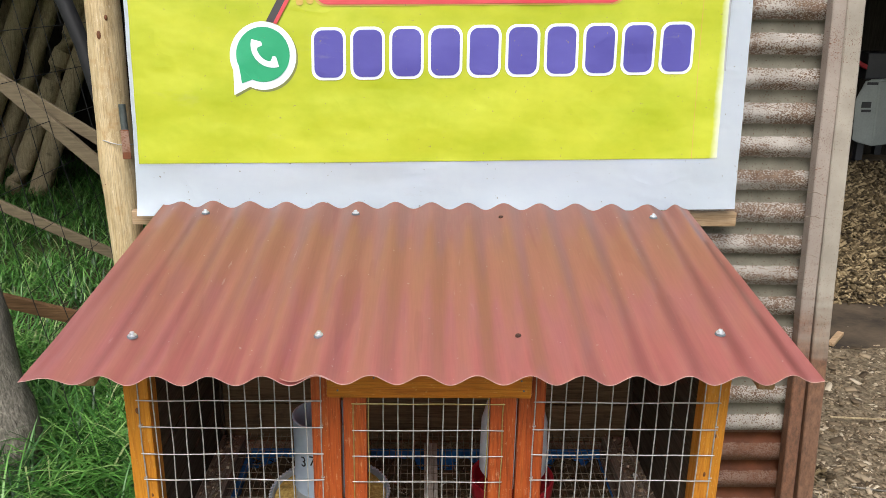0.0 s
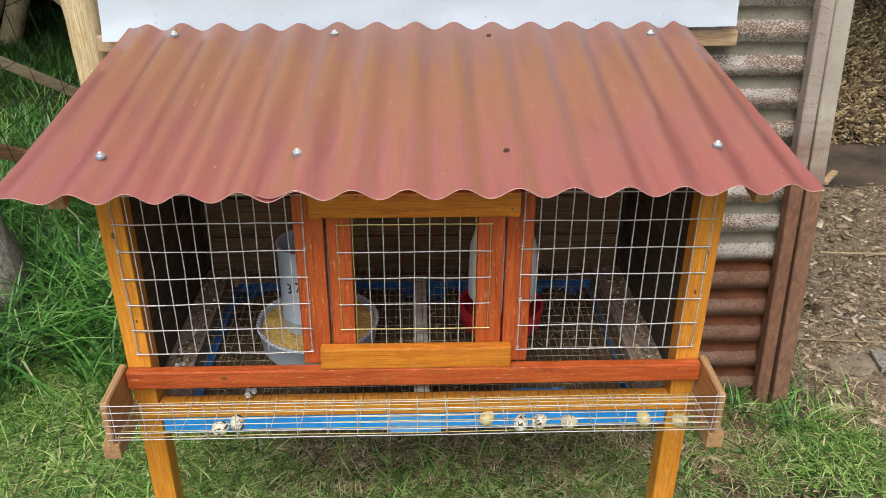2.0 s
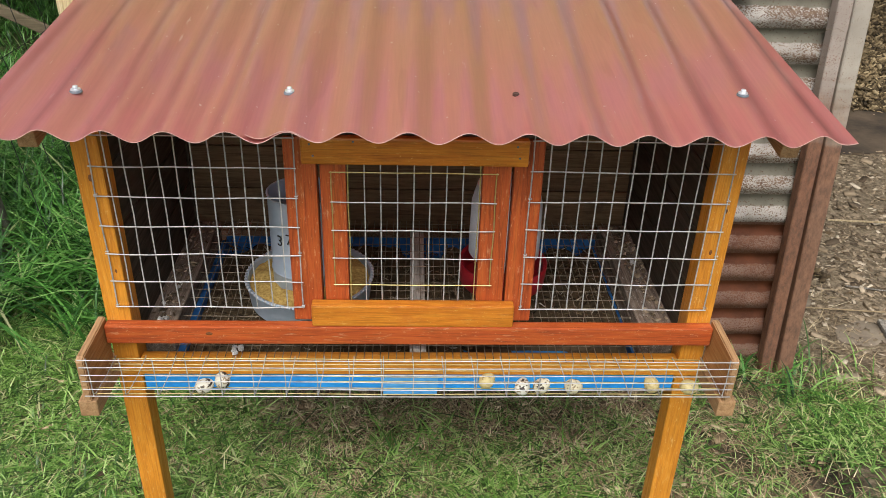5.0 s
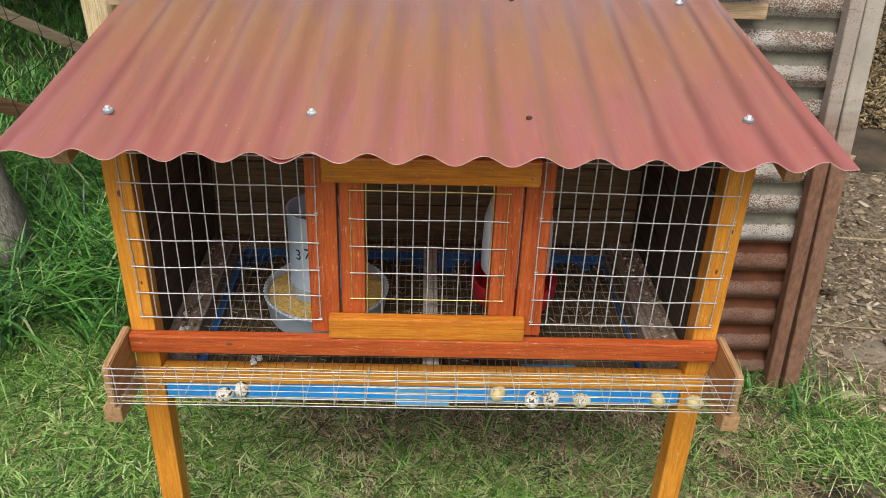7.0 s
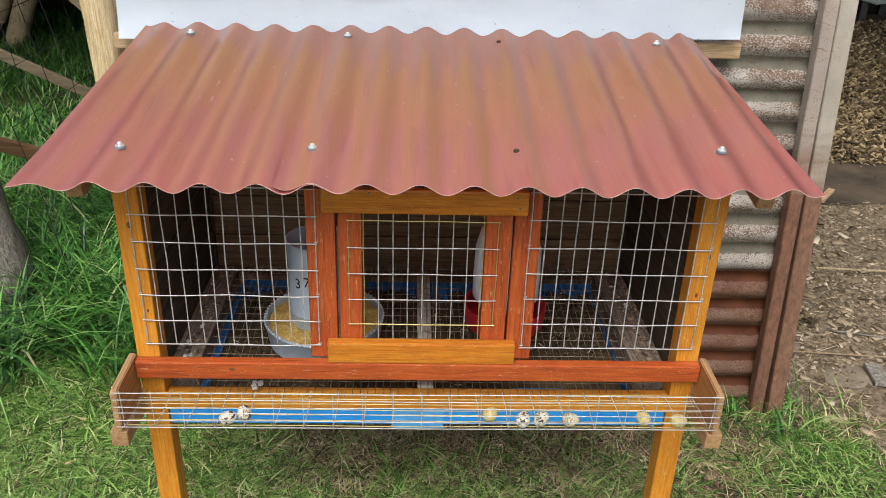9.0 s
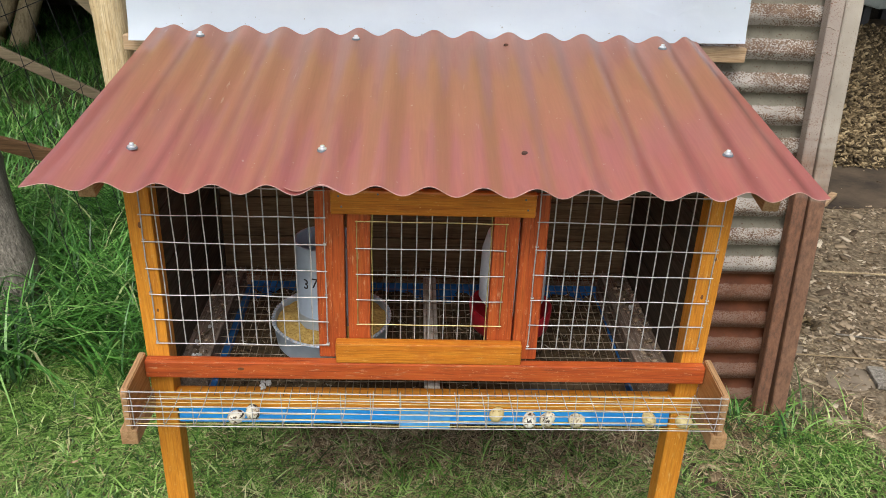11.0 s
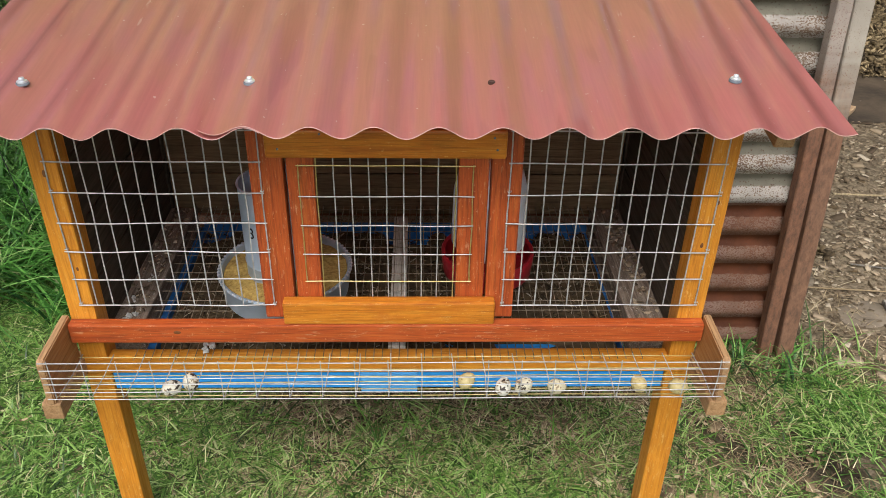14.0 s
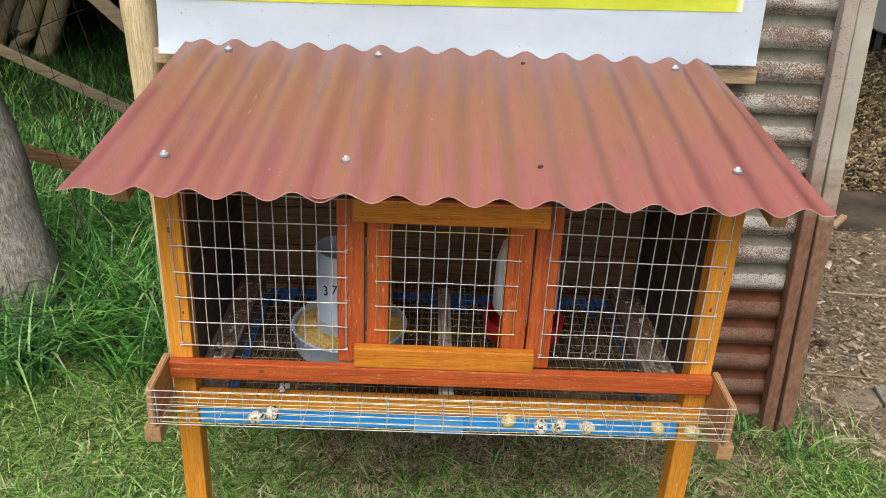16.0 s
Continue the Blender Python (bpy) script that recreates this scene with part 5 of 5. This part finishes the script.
def build_litter():
    xs, ys = [-0.438 + 0.876 * i / 90 for i in range(91)], [1.334 + 0.451 * j / 46 for j in range(47)]
    co = []
    for y in ys:
        for x in xs:
            bare = max(0.0, min(1.0, (patch(x, y, 7.0, 4.0) * 2.2 + (0.9 if x > 0.1 and y < 1.42 else -0.7) + (0.7 if y > 1.74 else 0))))
            co.append((x, y, 0.437 - 0.05 * bare + 0.006 * noise.noise((x * 40, y * 40, 1)) + 0.004 * noise.noise((x * 90, y * 90, 5))))
    w = len(xs)
    q = np.array([(j * w + i, j * w + i + 1, (j + 1) * w + i + 1, (j + 1) * w + i) for j in range(len(ys) - 1) for i in range(w - 1)])
    solo("litter", array_mesh("litter", np.array(co), q), litter_mat, "brown droppings and sawdust litter in the tray", "litter", kind="stuff")
    p = np.array([(x, y, 0.441) for x, y in zip(rng.uniform(-0.432, 0.432, 3600), rng.uniform(1.34, 1.78, 3600)) if patch(x, y, 7.0, 4.0) < 0.45 and not (x > 0.12 and y < 1.42)])
    flakes("litter_straw", p, 0.012, litter_straw_mat, "straw bits and husks on the litter", "litter", 0.7, 0.16)
    d = []
    while len(d) < 260:
        s = rng.choice((-1, 1))
        d.append((s * rng.uniform(0.462, 0.508), rng.uniform(1.35, 1.78), 0.504))
    flakes("dropping_bits", np.array(d), 0.009, chip_mat, "pale dried droppings on the ledges", "droppings", 0.8, 0.8)
    puffs = bmesh.new()
    for k in range(16):
        x, y = [(-0.49, 1.36), (-0.48, 1.38), (-0.34, 1.31), (-0.33, 1.315), (-0.495, 1.43), (-0.48, 1.365), (0.49, 1.6), (-0.47, 1.5)][k % 8]
        bmesh.ops.create_icosphere(puffs, subdivisions=2, radius=0.002 + 0.0015 * (k % 3), matrix=Matrix.Translation((x + 0.008 * math.sin(k * 7), y + 0.008 * math.cos(k * 5), 0.506 if abs(x) > 0.45 else 0.483)))
    for q in puffs.verts:
        q.co += Vector((noise.noise(q.co * 300), noise.noise(q.co * 310), noise.noise(q.co * 290))) * 0.006
    solo("down_tufts", puffs, down_mat, "small white down tufts caught on the floor", "feathers", kind="stuff")


build_litter()

# feeder: a zinc bowl with a standing hopper tube
FX, FY, FZ = -0.209, 1.485, 0.488
feeder = thing("feeder", (FX, FY, FZ), "round zinc feeder with yellow feed and a hopper tube", "feeder")
part("bowl", lathe([(0.0, 0.0), (0.112, 0.0), (0.12, 0.004), (0.126, 0.05), (0.129, 0.054), (0.127, 0.058), (0.122, 0.056), (0.116, 0.008), (0.0, 0.006)], (FX, FY, FZ), 64), zinc, feeder)
bm = bmesh.new()
for k in range(72):
    a = k * math.tau / 72
    bmesh.ops.create_icosphere(bm, subdivisions=1, radius=0.0035, matrix=Matrix.Translation((FX + 0.127 * math.cos(a), FY + 0.127 * math.sin(a), FZ + 0.056)))
part("beaded_rim", bm, bolt_metal, feeder, "beaded zinc rim")
bm = lathe([(0.0, 0.052), (0.045, 0.056), (0.07, 0.052), (0.1, 0.049), (0.1195, 0.045)], (FX, FY, FZ), 64)
bmesh.ops.subdivide_edges(bm, edges=bm.edges[:], cuts=1, use_grid_fill=True)
for q in bm.verts:
    q.co.z += 0.006 * noise.noise(q.co * 45)
part("feed", bm, feed_mat, feeder, "yellow ground feed")
part("hopper", lathe([(0.064, 0.014), (0.064, 0.08), (0.0655, 0.082), (0.064, 0.084), (0.064, 0.24), (0.066, 0.243), (0.062, 0.243), (0.061, 0.014)], (FX - 0.008, FY, FZ), 48), zinc, feeder, "zinc hopper tube")
for ch, ang, h in (("3", -126, 0.15), ("7", -107, 0.157), ("9", -91, 0.155)):
    cu = bpy.data.curves.new("number", "FONT")
    cu.body, cu.size, cu.align_x, cu.extrude = ch, 0.032, "CENTER", 0.0004
    tmp = bpy.data.objects.new("number", cu)
    me = bpy.data.meshes.new_from_object(tmp)
    bpy.data.objects.remove(tmp)
    bm = bmesh.new()
    bm.from_mesh(me)
    for q in bm.verts:
        a = radians(ang) + q.co.x / 0.0646
        r = 0.0646 + q.co.z
        q.co = (FX - 0.008 + r * math.cos(a), FY + r * math.sin(a), FZ + h + q.co.y)
    part("number", bm, ink, feeder, "black hand-written number")

# drinker: a milky jar upside down in a red base
DX, DY, DZ = 0.19, 1.55, 0.491
drinker = thing("drinker", (DX, DY, DZ), "milky plastic drinker jar in a red base", "drinker")
part("base", lathe([(0.0, 0.0), (0.085, 0.0), (0.09, 0.006), (0.094, 0.05), (0.092, 0.053), (0.086, 0.05), (0.082, 0.01), (0.05, 0.012), (0.05, 0.05), (0.0, 0.05)], (DX, DY, DZ), 48), red_plastic, drinker, "red plastic base")
part("jar", lathe([(0.045, 0.045), (0.06, 0.055), (0.074, 0.075), (0.074, 0.12), (0.072, 0.19), (0.062, 0.228), (0.04, 0.236), (0.0, 0.238)], (DX, DY, DZ), 48), jar_mat, drinker, "milky white jar")

# ---- eggs ----
def egg_mesh(material):
    prof = []
    for i in range(17):
        a = math.pi * i / 16
        z = -math.cos(a)
        prof.append((max(0.0, math.sin(a) * 0.0132 * (1 - 0.12 * z)), z * 0.0165))
    prof[0], prof[-1] = (0.0, -0.0165), (0.0, 0.0165)
    bm = lathe(prof, (0, 0, 0), 24)
    me = bpy.data.meshes.new("quail_egg")
    bm.to_mesh(me)
    bm.free()
    me.materials.append(material)
    return me


eggs = egg_mesh(egg_mat), egg_mesh(plain_egg)
for x, y, rz, ry, lab in (
    (-0.361, 1.19, 20, 80, "white quail egg with dark brown blotches"), (-0.334, 1.206, 110, 70, "cream quail egg with dark brown blotches"),
    (0.132, 1.206, 40, 75, "cream finely speckled quail egg"), (0.193, 1.19, 70, 60, "white quail egg with dark brown blotches"),
    (0.228, 1.192, 10, 50, "whitish speckled quail egg"), (0.284, 1.19, 5, 90, "cream quail egg with brown blotches"),
    (0.425, 1.197, 100, 75, "plain olive-cream quail egg"), (0.491, 1.189, -8, 88, "pale cream quail egg, lightly speckled"),
):
    e = new("quail_egg", eggs["finely" in lab or "plain" in lab or "lightly" in lab])
    e.matrix_world = pose(x, y, tray_z(y) + 0.0148, 0, ry, rz)
    tagged(e, lab + " lying on the wire tray", "egg", "eggs in the tray")
